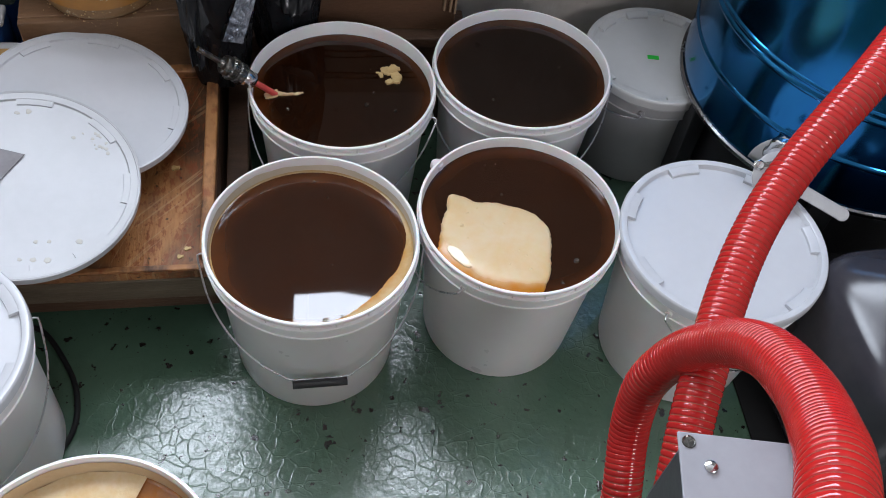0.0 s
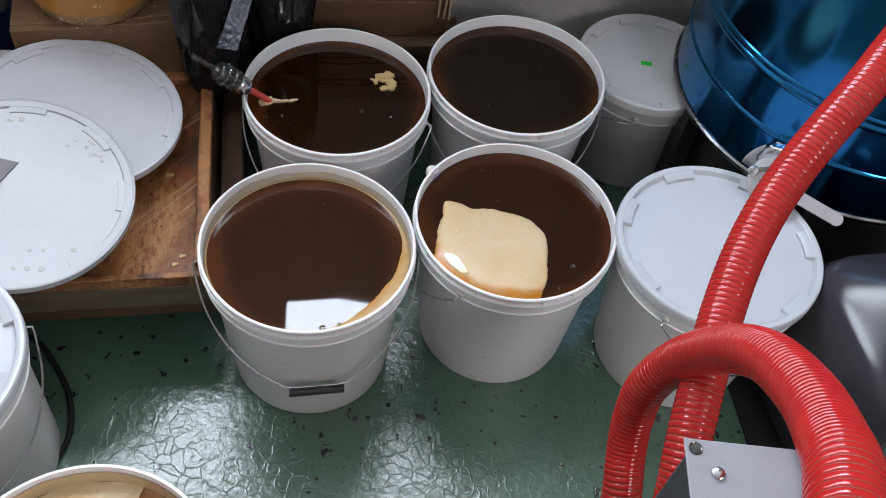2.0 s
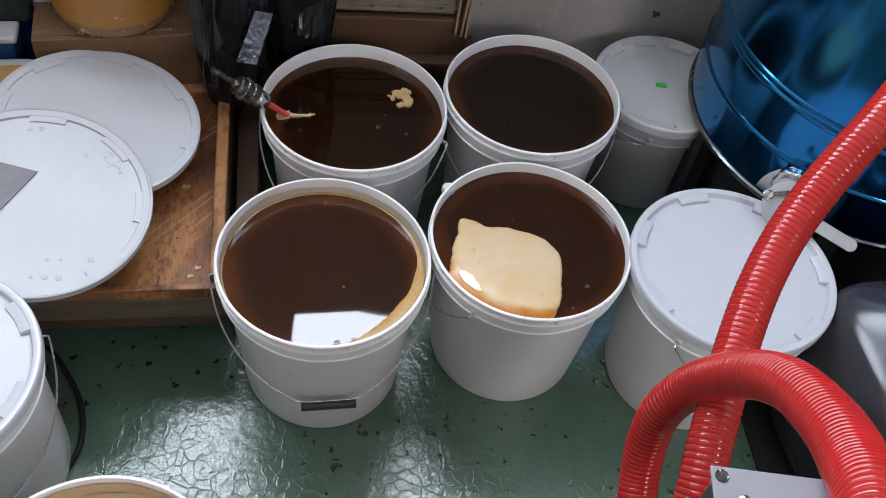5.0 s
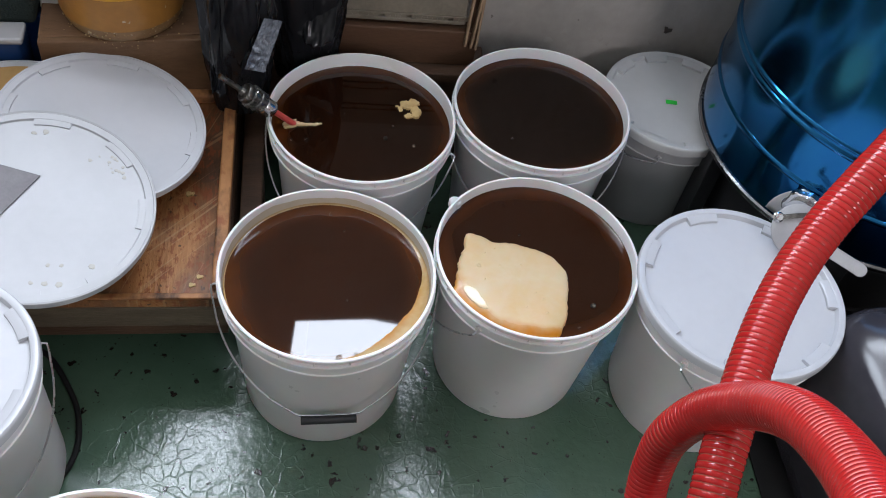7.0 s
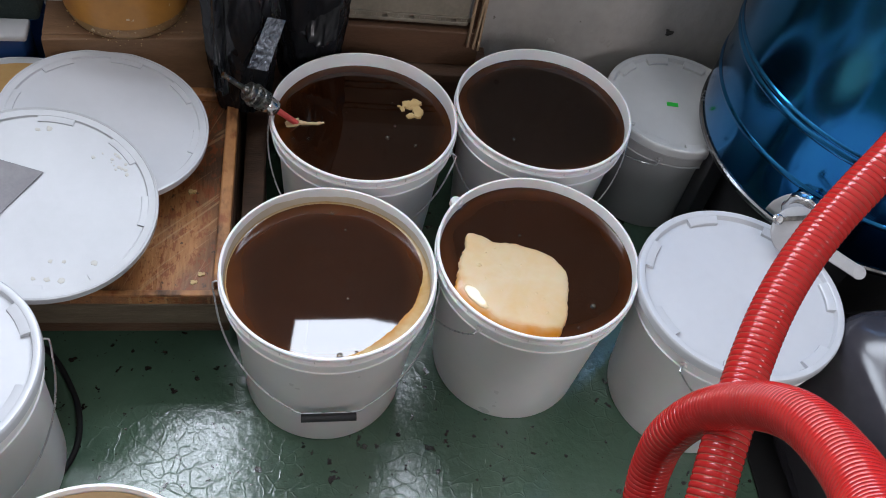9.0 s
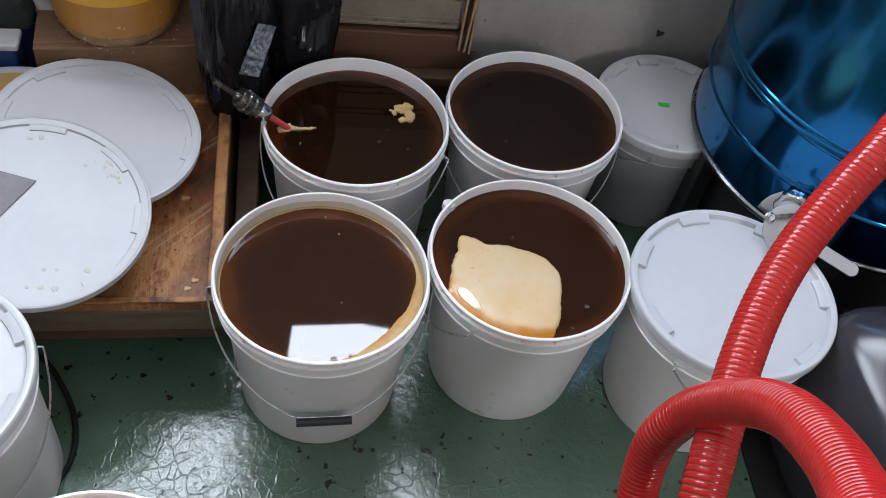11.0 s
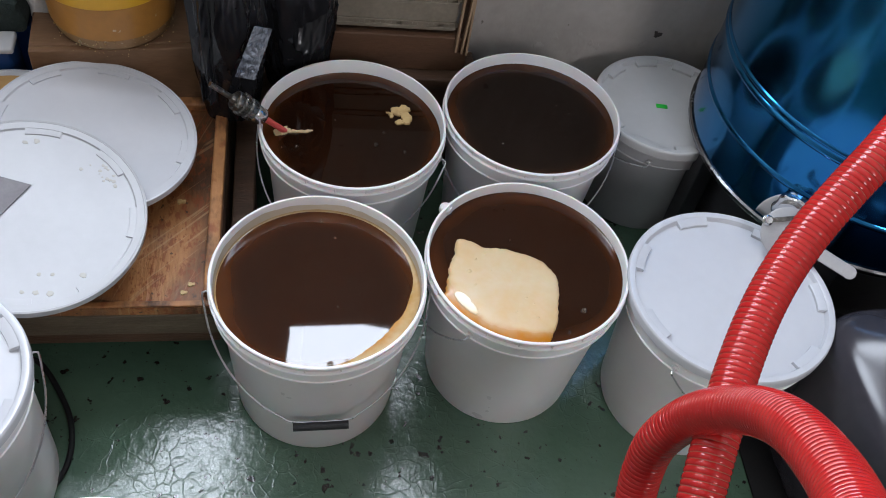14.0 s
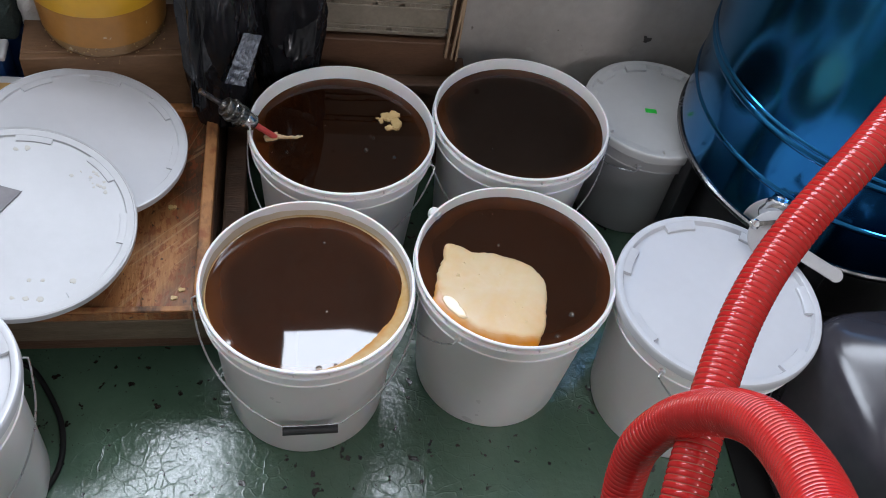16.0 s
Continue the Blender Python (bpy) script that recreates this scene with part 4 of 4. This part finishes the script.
# ---------------- boxes, sacks and clutter at the back ----------------
def clutter():
    b = thing("wooden_box", "brown wooden box dusted with wax crumbs", "box", pose(-0.637, 1.535, 0, 0, 0, 19))
    part("box_front", box(-0.335, 0.02, 0.0, 0.018, 0.253, 0.408, 0.003), M_BOX_WOOD, b, smooth=False)
    part("box_top", box(-0.335, 0.02, 0.0185, 0.30, 0.388, 0.409, 0.003), M_BOX_WOOD, b, smooth=False)
    part("box_side", box(-0.335, -0.317, 0.0185, 0.30, 0.253, 0.3875, 0.002), M_BOX_WOOD, b, smooth=False)
    part("box_side", box(0.002, 0.02, 0.0185, 0.30, 0.253, 0.3875, 0.002), M_BOX_WOOD, b, smooth=False)
    y = thing("yellow_tub", "amber tub with a bright yellow rim, on a box", "tub", pose(-0.828, 1.588, 0.4095))
    part("tub_wall", lathe([(0, 0.0325), (0.1275, 0.0325), (0.131, 0.035), (0.1365, 0.119), (0, 0.119)], 64), M_HONEYWALL, y)
    part("tub_base", lathe([(0, 0), (0.112, 0), (0.120, 0.004), (0.125, 0.014), (0.1275, 0.032), (0, 0.032)], 64), M_TUBBASE, y, "dull brown base stuck with wax crumbs")
    part("yellow_rim", lathe([(0.0, 0.1195), (0.141, 0.1195), (0.1435, 0.123), (0.147, 0.215), (0.143, 0.22), (0.0, 0.22)], 64), M_YELLOW, y, "bright yellow plastic rim")
    # blue crate with a white lid, cloths hanging over it
    c = thing("blue_crate", "blue plastic crate with a white lid", "crate", pose(-1.005, 1.44, 0, 0, 0, 16))
    part("crate_body", box(-0.34, 0.0, 0.0, 0.086, 0.253, 0.3850, 0.008, 3), M_BLUE, c)
    part("crate_lid", box(-0.35, 0.012, -0.012, 0.050, 0.3855, 0.402, 0.006, 3), M_LID_USED, c)
    for name, lab, mt, x0, x1, y0, yy1, z1 in (("dark_cloth", "folded dark green cloth lying behind a crate lid", M_CLOTH, -0.33, 0.030, 0.056, 0.29, 0.470), ("white_cloth", "crumpled white cloth tucked beside a dark cloth", M_WHITECLOTH, 0.032, 0.080, 0.10, 0.24, 0.478)):
        bm = box(x0, x1, y0, yy1, 0.3865, z1, 0.012, 3)
        bmesh.ops.subdivide_edges(bm, edges=bm.edges[:], cuts=4, use_grid_fill=True)
        for v in bm.verts:
            v.co += 0.008 * noise.noise_vector(v.co * 26) * (1 if v.co.z > 0.40 else 0)
        tagged(part(name, bm, mt, m=pose(-1.005, 1.44, 0, 0, 0, 16)), lab, "cloth")
    part("crate_back", box(-0.34, 0.09, 0.0865, 0.30, 0.253, 0.386, 0.004), M_BLUE, c, smooth=False)
    random.seed(11)
    crumbs = bmesh.new()
    for i in range(110):
        a, q, up = random.uniform(-2.9, 0.1), 0.119 + 0.03 * random.random() ** 3, 0.4100
        if i % 2:
            q, up = 0.1268, 0.4095 + random.uniform(0.014, 0.034)
        p = Matrix.Translation((-0.828 + q * math.cos(a), 1.588 + q * math.sin(a), up)) @ Matrix.Rotation(random.uniform(0, 3), 4, "Z")
        bmesh.ops.create_icosphere(crumbs, subdivisions=1, radius=random.choice((0.0007, 0.0009, 0.0012, 0.002)), matrix=p)
    tagged(part("wax_crumbs", crumbs, M_CREAM), "pale wax crumbs scattered round a tub", "crumbs", kind="stuff")
    # wooden hive box with clear frames on a ledge
    h = thing("hive_box", "dark brown wooden box holding clear plastic frames", "box", pose(-0.056, 1.775, 0, 0, 0, 12))
    part("front_board", box(-0.42, 0.0, 0.0, 0.02, 0.285, 0.384, 0.003), M_HIVE_WOOD, h, smooth=False)
    part("ledge", box(-0.60, 0.03, -0.035, 0.08, 0.255, 0.284, 0.004), M_DARK_WOOD, h, smooth=False)
    part("foot_board", box(-0.60, 0.03, -0.02, 0.06, 0.0, 0.2545, 0.004), M_DARK_WOOD, h, smooth=False)
    part("end_board", box(-0.018, 0.0, 0.021, 0.062, 0.285, 0.60, 0.002), M_HIVE_WOOD, h, smooth=False)
    part("bottom_board", box(-0.42, -0.0185, 0.021, 0.075, 0.285, 0.365, 0.002), M_DARK_WOOD, h, smooth=False)
    for i in range(3):
        z = 0.402 + i * 0.068
        part("frame_bar", box(-0.335, -0.035, 0.006, 0.014, z, z + 0.006, 0.0015), M_CLEAR, h, smooth=False)
        part("frame_bar", box(-0.335, -0.035, 0.006, 0.014, z + 0.016, z + 0.019, 0.001), M_CLEAR, h, smooth=False)
        part("frame_panel", box(-0.335, -0.035, 0.010, 0.013, z + 0.0195, z + 0.0675, 0.001), M_CLEAR, h, smooth=False)
        for j in range(25):
            x = -0.334 + j * 0.0123
            if (j * 5 + i * 3) % 13 in (0, 1):
                continue
            part("frame_slat", box(x, x + 0.0118, 0.009, 0.012, z + 0.006, z + 0.016, 0.0), M_CLEAR, h, smooth=False)
        part("frame_plate", box(-0.335, -0.035, 0.018, 0.022, z - 0.012, z + 0.054, 0.001), M_CLEAR, h, smooth=False)
    for i, (x, lean) in enumerate(((-0.030, 2), (-0.016, 4), (-0.004, 1))):
        s = part("lath", box(-0.0028, 0.0028, -0.012, 0.004, 0, 0.34, 0.001), M_RAW_WOOD, smooth=False, m=h.matrix_basis @ pose(x, -0.003, 0.352 - 0.004 * i, -4, lean, 0))
        tagged(s, "thin raw wooden lath leaning on a hive box", "lath", "laths")


clutter()


def sack(name, label, cx, cy, z0, z1, rx, ry, seed, turn=0):
    """A black film sack: a crumpled upright bag with gathered folds."""
    def skin(u, v):
        a = 2 * math.pi * u
        belly = (0.72 + 0.38 * math.sin(math.pi * min(1, v * 1.05)) ** 0.8)
        fold = 1 + 0.22 * (0.5 - abs(noise.noise((math.cos(a) * 2.4 + seed, math.sin(a) * 2.4, v * 3.2)))) + 0.16 * noise.noise((math.cos(a) * 1.5 + seed, math.sin(a) * 1.5, v * 2.0)) + 0.09 * (0.4 - abs(noise.noise((math.cos(a) * 4 + v * 2, math.sin(a) * 4 + seed, v * 9)))) + 0.04 * (0.4 - abs(noise.noise((math.cos(a) * 9 - v * 3, math.sin(a) * 9 + seed, v * 17))))
        return (rx * belly * fold * math.cos(a), ry * belly * fold * math.sin(a), z0 + (z1 - z0) * v + 0.012 * noise.noise((a * 2, v * 4, seed)))
    vs, fs = sheet(skin, 150, 90)
    n = 151
    fs.append(tuple(range(n - 1))[::-1])
    fs.append(tuple(range(90 * n, 90 * n + n - 1)))
    ob = part(name, (vs, fs), M_BAG, m=pose(cx, cy, 0, 0, 0, turn))
    return tagged(ob, label, "bag")


right_sack = sack("black_sack", "crumpled shiny black plastic sack", -0.445, 1.660, 0.255, 0.80, 0.078, 0.050, 1.3, 12)
left_sack = sack("black_sack", "black plastic sack with a silvery patch, hanging in folds", -0.560, 1.530, 0.252, 0.82, 0.066, 0.052, 4.1, 12)


def silver_strip():
    def skin(u, v):
        return (-0.020 + 0.040 * u + 0.010 * v - 0.004 * v * u, 0.004 * math.sin(u * 4 + v * 2) + 0.006 * (0.4 - abs(noise.noise((u * 3 + v * 2, v * 7, 1)))) + 0.004 * (0.4 - abs(noise.noise((u * 9, v * 13 - u * 3, 4)))), -0.055 + 0.11 * v + 0.006 * u)
    s = part("silver_patch", sheet(skin, 36, 70), M_TAPE, left_sack, "crinkled silvery film patch", m=left_sack.matrix_basis.inverted() @ pose(-0.484, 1.455, 0.490, -38, 18, 10))
    so = s.modifiers.new("thickness", "SOLIDIFY")
    so.thickness = 0.003


silver_strip()


def film_tail():
    def skin(u, v):
        w = 0.013 + 0.008 * v + 0.003 * noise.noise((v * 6, 1, 1))
        return (-0.556 + (u - 0.5) * 2 * w - 0.018 * math.sin(math.pi * v) + 0.004 * noise.noise((u * 3, v * 5, 9)), 1.385 + 0.13 * v + 0.008 * math.sin(u * 7 + 5 * v) + 0.010 * noise.noise((u * 5, v * 7, 2)), 0.400 + 0.34 * v)
    s = part("film_tail", sheet(skin, 26, 50), M_BAG, left_sack, "loose tail of black film", m=left_sack.matrix_basis.inverted())
    s.modifiers.new("thickness", "SOLIDIFY").thickness = 0.002


film_tail()


def sack_flap():
    """A creased fold of film that sags at the sack's front."""
    def skin(u, v):
        fold = 0.010 * (0.4 - abs(noise.noise((u * 4, v * 3, 3)))) + 0.005 * noise.noise((u * 9, v * 5, 6))
        return (-0.445 + 0.080 * u, 1.597 - 0.014 * math.sin(math.pi * u) * (1 - v) - fold * (1 - v) + 0.055 * v, 0.408 + 0.020 * (1 - math.sin(math.pi * u)) + 0.12 * v)
    f = part("sack_fold", sheet(skin, 40, 24), M_BAG, right_sack, "creased sagging fold of black film", m=right_sack.matrix_basis.inverted())
    f.modifiers.new("thickness", "SOLIDIFY").thickness = 0.002


sack_flap()


# ---------------- the blue tank ----------------
def tank():
    t = thing("honey_tank", "large steel honey tank wrapped in blue film", "tank", pose(0.885, 1.714, 0))
    R = 0.395
    def bead(z, k=0.0042, w=0.008):
        return [(R, z - w), (R + k * 0.8, z - w * 0.5), (R + k, z), (R + k * 0.8, z + w * 0.5), (R, z + w)]
    prof = [(R - 0.006, 0.346), (R - 0.001, 0.348), (R, 0.36)] + bead(0.458) + [(R, 0.50)] + bead(0.572) + bead(0.590, 0.004, 0.006) + [(R, 0.70), (R, 0.9)] + bead(1.05) + [(R, 1.25), (R - 0.004, 1.252), (R - 0.004, 0.36), (0, 0.352)]
    part("shell", lathe(prof, 160), M_FILM, t, "blue protective film over steel")
    part("bottom_rim", lathe([(R - 0.01, 0.330), (R + 0.002, 0.330), (R + 0.005, 0.334), (R + 0.005, 0.342), (R + 0.001, 0.346), (R - 0.01, 0.3465)], 160, closed=True), M_DULLSTEEL, t, "polished steel bottom rim")
    part("bottom", lathe([(0, 0.3405), (R - 0.0102, 0.3405), (R - 0.0102, 0.345), (0, 0.345)], 96), M_STEEL, t)
    for a in (196, 255, 316, 20, 80, 140):
        c, s = math.cos(radians(a)), math.sin(radians(a))
        part("leg", box(-0.02, 0.02, -0.025, 0.025, 0.0, 0.3295, 0.003), M_BLACK, t, smooth=False, m=pose((R - 0.03) * c, (R - 0.03) * s, 0, 0, 0, a))
    # black ring added behind the legs for the darkness under the tank
    part("under_tank_shade", lathe([(R - 0.075, 0.0), (R - 0.07, 0.0), (R - 0.07, 0.329), (R - 0.075, 0.329)], 96, closed=True), M_BLACK, t)
    part("stand_ring", lathe([(R - 0.0685, 0.10), (R - 0.056, 0.10), (R - 0.056, 0.125), (R - 0.0685, 0.125)], 64, closed=True), M_BLACK, t)

    def bare(u, v):
        start = 227.0 + 7.0 * v ** 2
        a = radians(start + (246 - start) * u)
        z = 0.352 + 0.098 * v
        return ((R + 0.0012) * math.cos(a), (R + 0.0012) * math.sin(a), z)
    b = part("bare_patch", sheet(bare, 24, 6), M_BRUSHED, t, "bare brushed steel where the film is peeled")
    b.modifiers.new("thickness", "SOLIDIFY").thickness = 0.001
    # valve: stub, ring nut, gate disc, lever and wing screw
    a = radians(237)
    out = Vector((math.cos(a), math.sin(a), 0))
    side = Vector((-out.y, out.x, 0))
    base = out * R + Vector((0, 0, 0.420))
    v = new("valve")
    v.parent = t
    v["label"] = "steel gate valve with a white lever"
    vm = Matrix.Translation(base) @ out.to_track_quat("Z", "Y").to_matrix().to_4x4()
    v.matrix_basis = vm
    part("stub", lathe([(0, -0.005), (0.030, -0.005), (0.030, 0.035), (0, 0.035)], 40), M_STEEL, v)
    part("ring_nut", lathe([(0, 0.008), (0.036, 0.008), (0.041, 0.011), (0.041, 0.024), (0.038, 0.027), (0, 0.027)], 48, wobble=lambda q, z: 1 + 0.05 * math.copysign(1, math.sin(q * 6))), M_STEEL, v)


tank()


def lever():
    l = thing("gate_lever", "white steel gate disc and lever of a tank valve", "valve")
    p, q = Vector((0.600, 1.322, 0.428)), Vector((0.770, 1.250, 0.400))
    d = (q - p)
    L = d.length
    m = Matrix.Translation(p) @ d.to_track_quat("X", "Z").to_matrix().to_4x4() @ pose(0, 0, 0, 38, 0, 0)
    part("gate_disc", lathe([(0, 0), (0.051, 0), (0.053, 0.001), (0.053, 0.004), (0.051, 0.005), (0, 0.005)], 56), M_DISC, l, m=m @ pose(0.047, 0, 0))
    part("lever_bar", box(0.080, L, -0.0135, 0.0135, 0.0005, 0.0045, 0.0018), M_DISC, l, smooth=False, m=m)
    part("lever_tip", lathe([(0, 0.0004), (0.0130, 0.0004), (0.0138, 0.0012), (0.0138, 0.0040), (0.0130, 0.0048), (0, 0.0048)], 32), M_DISC, l, m=m @ pose(L, 0, 0))
    part("wing_screw", lathe([(0, 0.004), (0.010, 0.004), (0.011, 0.008), (0.007, 0.011), (0.007, 0.018), (0, 0.019)], 24), M_STEEL, l, m=m @ pose(0.0, 0, 0))
    part("wing_arm", box(0.0, 0.080, -0.005, 0.005, 0.008, 0.011, 0.001), M_STEEL_OLD, l, smooth=False, m=m @ pose(0, 0, 0, 0, 0, 38))


lever()


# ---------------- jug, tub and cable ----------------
# added dark sheet; it blackens the shadowed floor between pail F and the carboy
rubber = part("dark_floor_sheet", box(-0.02, 0.60, -0.25, 0.36, 0.0, 0.006, 0.002), M_RUBBER, smooth=False, m=pose(0.715, 1.00, 0.0, 0, 0, 12))
tagged(rubber, "dark sheet added over the floor under a carboy and a tub", "mat")
def squarish(prof):
    """A turned body pressed towards a square with round corners below its neck."""
    vs, fs = lathe(prof, 128)
    out = []
    for x, y, z in vs:
        r = math.hypot(x, y)
        a = math.atan2(y, x) - radians(195)
        k = 0.94 * (abs(math.cos(a)) ** 4.5 + abs(math.sin(a)) ** 4.5) ** (-1 / 4.5)
        k = 1 + (k - 1) * min(1, max(0, (r - 0.045) / 0.06))
        out.append((x * k, y * k, z))
    return out, fs


jug = thing("carboy", "smoky grey plastic carboy with a sloping shoulder", "carboy", pose(0.943, 1.033, 0.0062))
part("body", squarish([(0, 0), (0.18, 0), (0.196, 0.01), (0.204, 0.05), (0.207, 0.22), (0.207, 0.325), (0.204, 0.348), (0.197, 0.366), (0.187, 0.379), (0.174, 0.389), (0.156, 0.400), (0.110, 0.430), (0.064, 0.462), (0.048, 0.477), (0.042, 0.50), (0.042, 0.54), (0, 0.54)]), M_JUG, jug)
part("cap", lathe([(0, 0.5405), (0.050, 0.5405), (0.052, 0.545), (0.050, 0.57), (0, 0.572)], 40), M_BLACK, jug)
tub = thing("black_tub", "black plastic tub standing in the shade", "tub", pose(0.788, 1.320, 0.0062) @ Matrix.Scale(0.66, 4))
part("tub_body", lathe([(0, 0), (0.10, 0), (0.105, 0.004), (0.125, 0.20), (0.130, 0.20), (0.130, 0.21), (0.120, 0.21), (0.100, 0.02), (0, 0.02)], 64), M_BLACK, tub)
line, _ = spline([(-0.86, 0.95, 0.006), (-0.80, 0.933, 0.006), (-0.721, 0.857, 0.006), (-0.684, 0.798, 0.006), (-0.668, 0.740, 0.006), (-0.674, 0.687, 0.006), (-0.70, 0.60, 0.006), (-0.72, 0.40, 0.006)], 80)
tagged(part("cable", tube(line, 0.0058, 12), M_RUBBER), "black rubber cable curving over the green floor", "cable")


# ---------------- the red hose and its pump ----------------
HOSE_R = 0.031
HOSE = [(0.68, 1.22, 0.97), (0.574, 1.070, 0.880), (0.527, 1.012, 0.835), (0.487, 0.960, 0.792), (0.452, 0.902, 0.755), (0.424, 0.838, 0.722), (0.402, 0.768, 0.692), (0.383, 0.692, 0.666), (0.369, 0.625, 0.640), (0.361, 0.571, 0.611), (0.358, 0.522, 0.570),
        (0.355, 0.45, 0.49), (0.350, 0.40, 0.39), (0.340, 0.43, 0.30), (0.332, 0.53, 0.33), (0.328, 0.600, 0.405), (0.325, 0.655, 0.450), (0.323, 0.685, 0.500), (0.326, 0.700, 0.570), (0.348, 0.695, 0.660), (0.365, 0.640, 0.780), (0.369, 0.568, 0.880), (0.364, 0.478, 0.962), (0.346, 0.394, 1.030), (0.313, 0.305, 1.100), (0.27, 0.17, 1.13), (0.20, -0.05, 1.08)]


def hose():
    h = thing("suction_hose", "red spiral-ribbed suction hose looping over a pump", "hose")
    pts, length = spline(HOSE, 420)
    part("hose_wall", tube(pts, HOSE_R - 0.0013, 40), M_HOSE, h)
    turns = int(length / 0.0089)
    per = 36
    n = turns * per
    fine, _ = spline(HOSE, n)
    fr = frames_along(fine)
    vs, fs = [], []
    cross = 12
    for i, (p, (t, u, v)) in enumerate(zip(fine, fr)):
        a = 2 * math.pi * i / per
        o = u * math.cos(a) + v * math.sin(a)
        for k in range(cross):
            b = 2 * math.pi * k / cross
            vs.append(tuple(p + o * (HOSE_R - 0.0012 + 0.0012 * math.cos(b)) + t * (0.0040 * math.sin(b))))
    for i in range(n - 1):
        for k in range(cross):
            q = (k + 1) % cross
            fs.append((i * cross + k, i * cross + q, (i + 1) * cross + q, (i + 1) * cross + k))
    part("spiral_rib", (vs, fs), M_RIB, h, "glossy red spiral rib")


hose()


def pump():
    p = thing("pump", "pump with a grey screwed cover plate", "pump", pose(0.221, 0.377, 1.02, 0, 0, 2.5))
    part("cover_plate", box(0.0, 0.13, -0.17, 0.0, -0.003, 0.0, 0.001), M_PLATE, p, "grey painted steel cover plate", False)
    part("housing", box(0.004, 0.126, -0.166, -0.006, -0.12, -0.0035, 0.006), M_BLACK, p, smooth=False)
    part("column", box(0.04, 0.09, -0.14, -0.06, -1.02, -0.1205, 0.004), M_BLACK, p, smooth=False)
    part("foot", box(-0.03, 0.16, -0.22, 0.02, -1.02, -0.99, 0.004), M_BLACK, p, smooth=False)
    part("bolt_hole", lathe([(0, 0.0003), (0.0045, 0.0003), (0.0055, 0.0012), (0.0062, 0.0003)], 20), M_STEEL_OLD, p, m=pose(0.009, -0.009, 0))
    for x, y in ((0.026, -0.030), (0.026, -0.14)):
        part("screw", lathe([(0.006, 0), (0.0058, 0.0018), (0.004, 0.0035), (0.0012, 0.0042), (0.001, 0.003), (0, 0.003)], 24), M_STEEL, p, m=pose(x, y, 0))


pump()


def motions():
    """Nothing but the camera moves."""


motions()
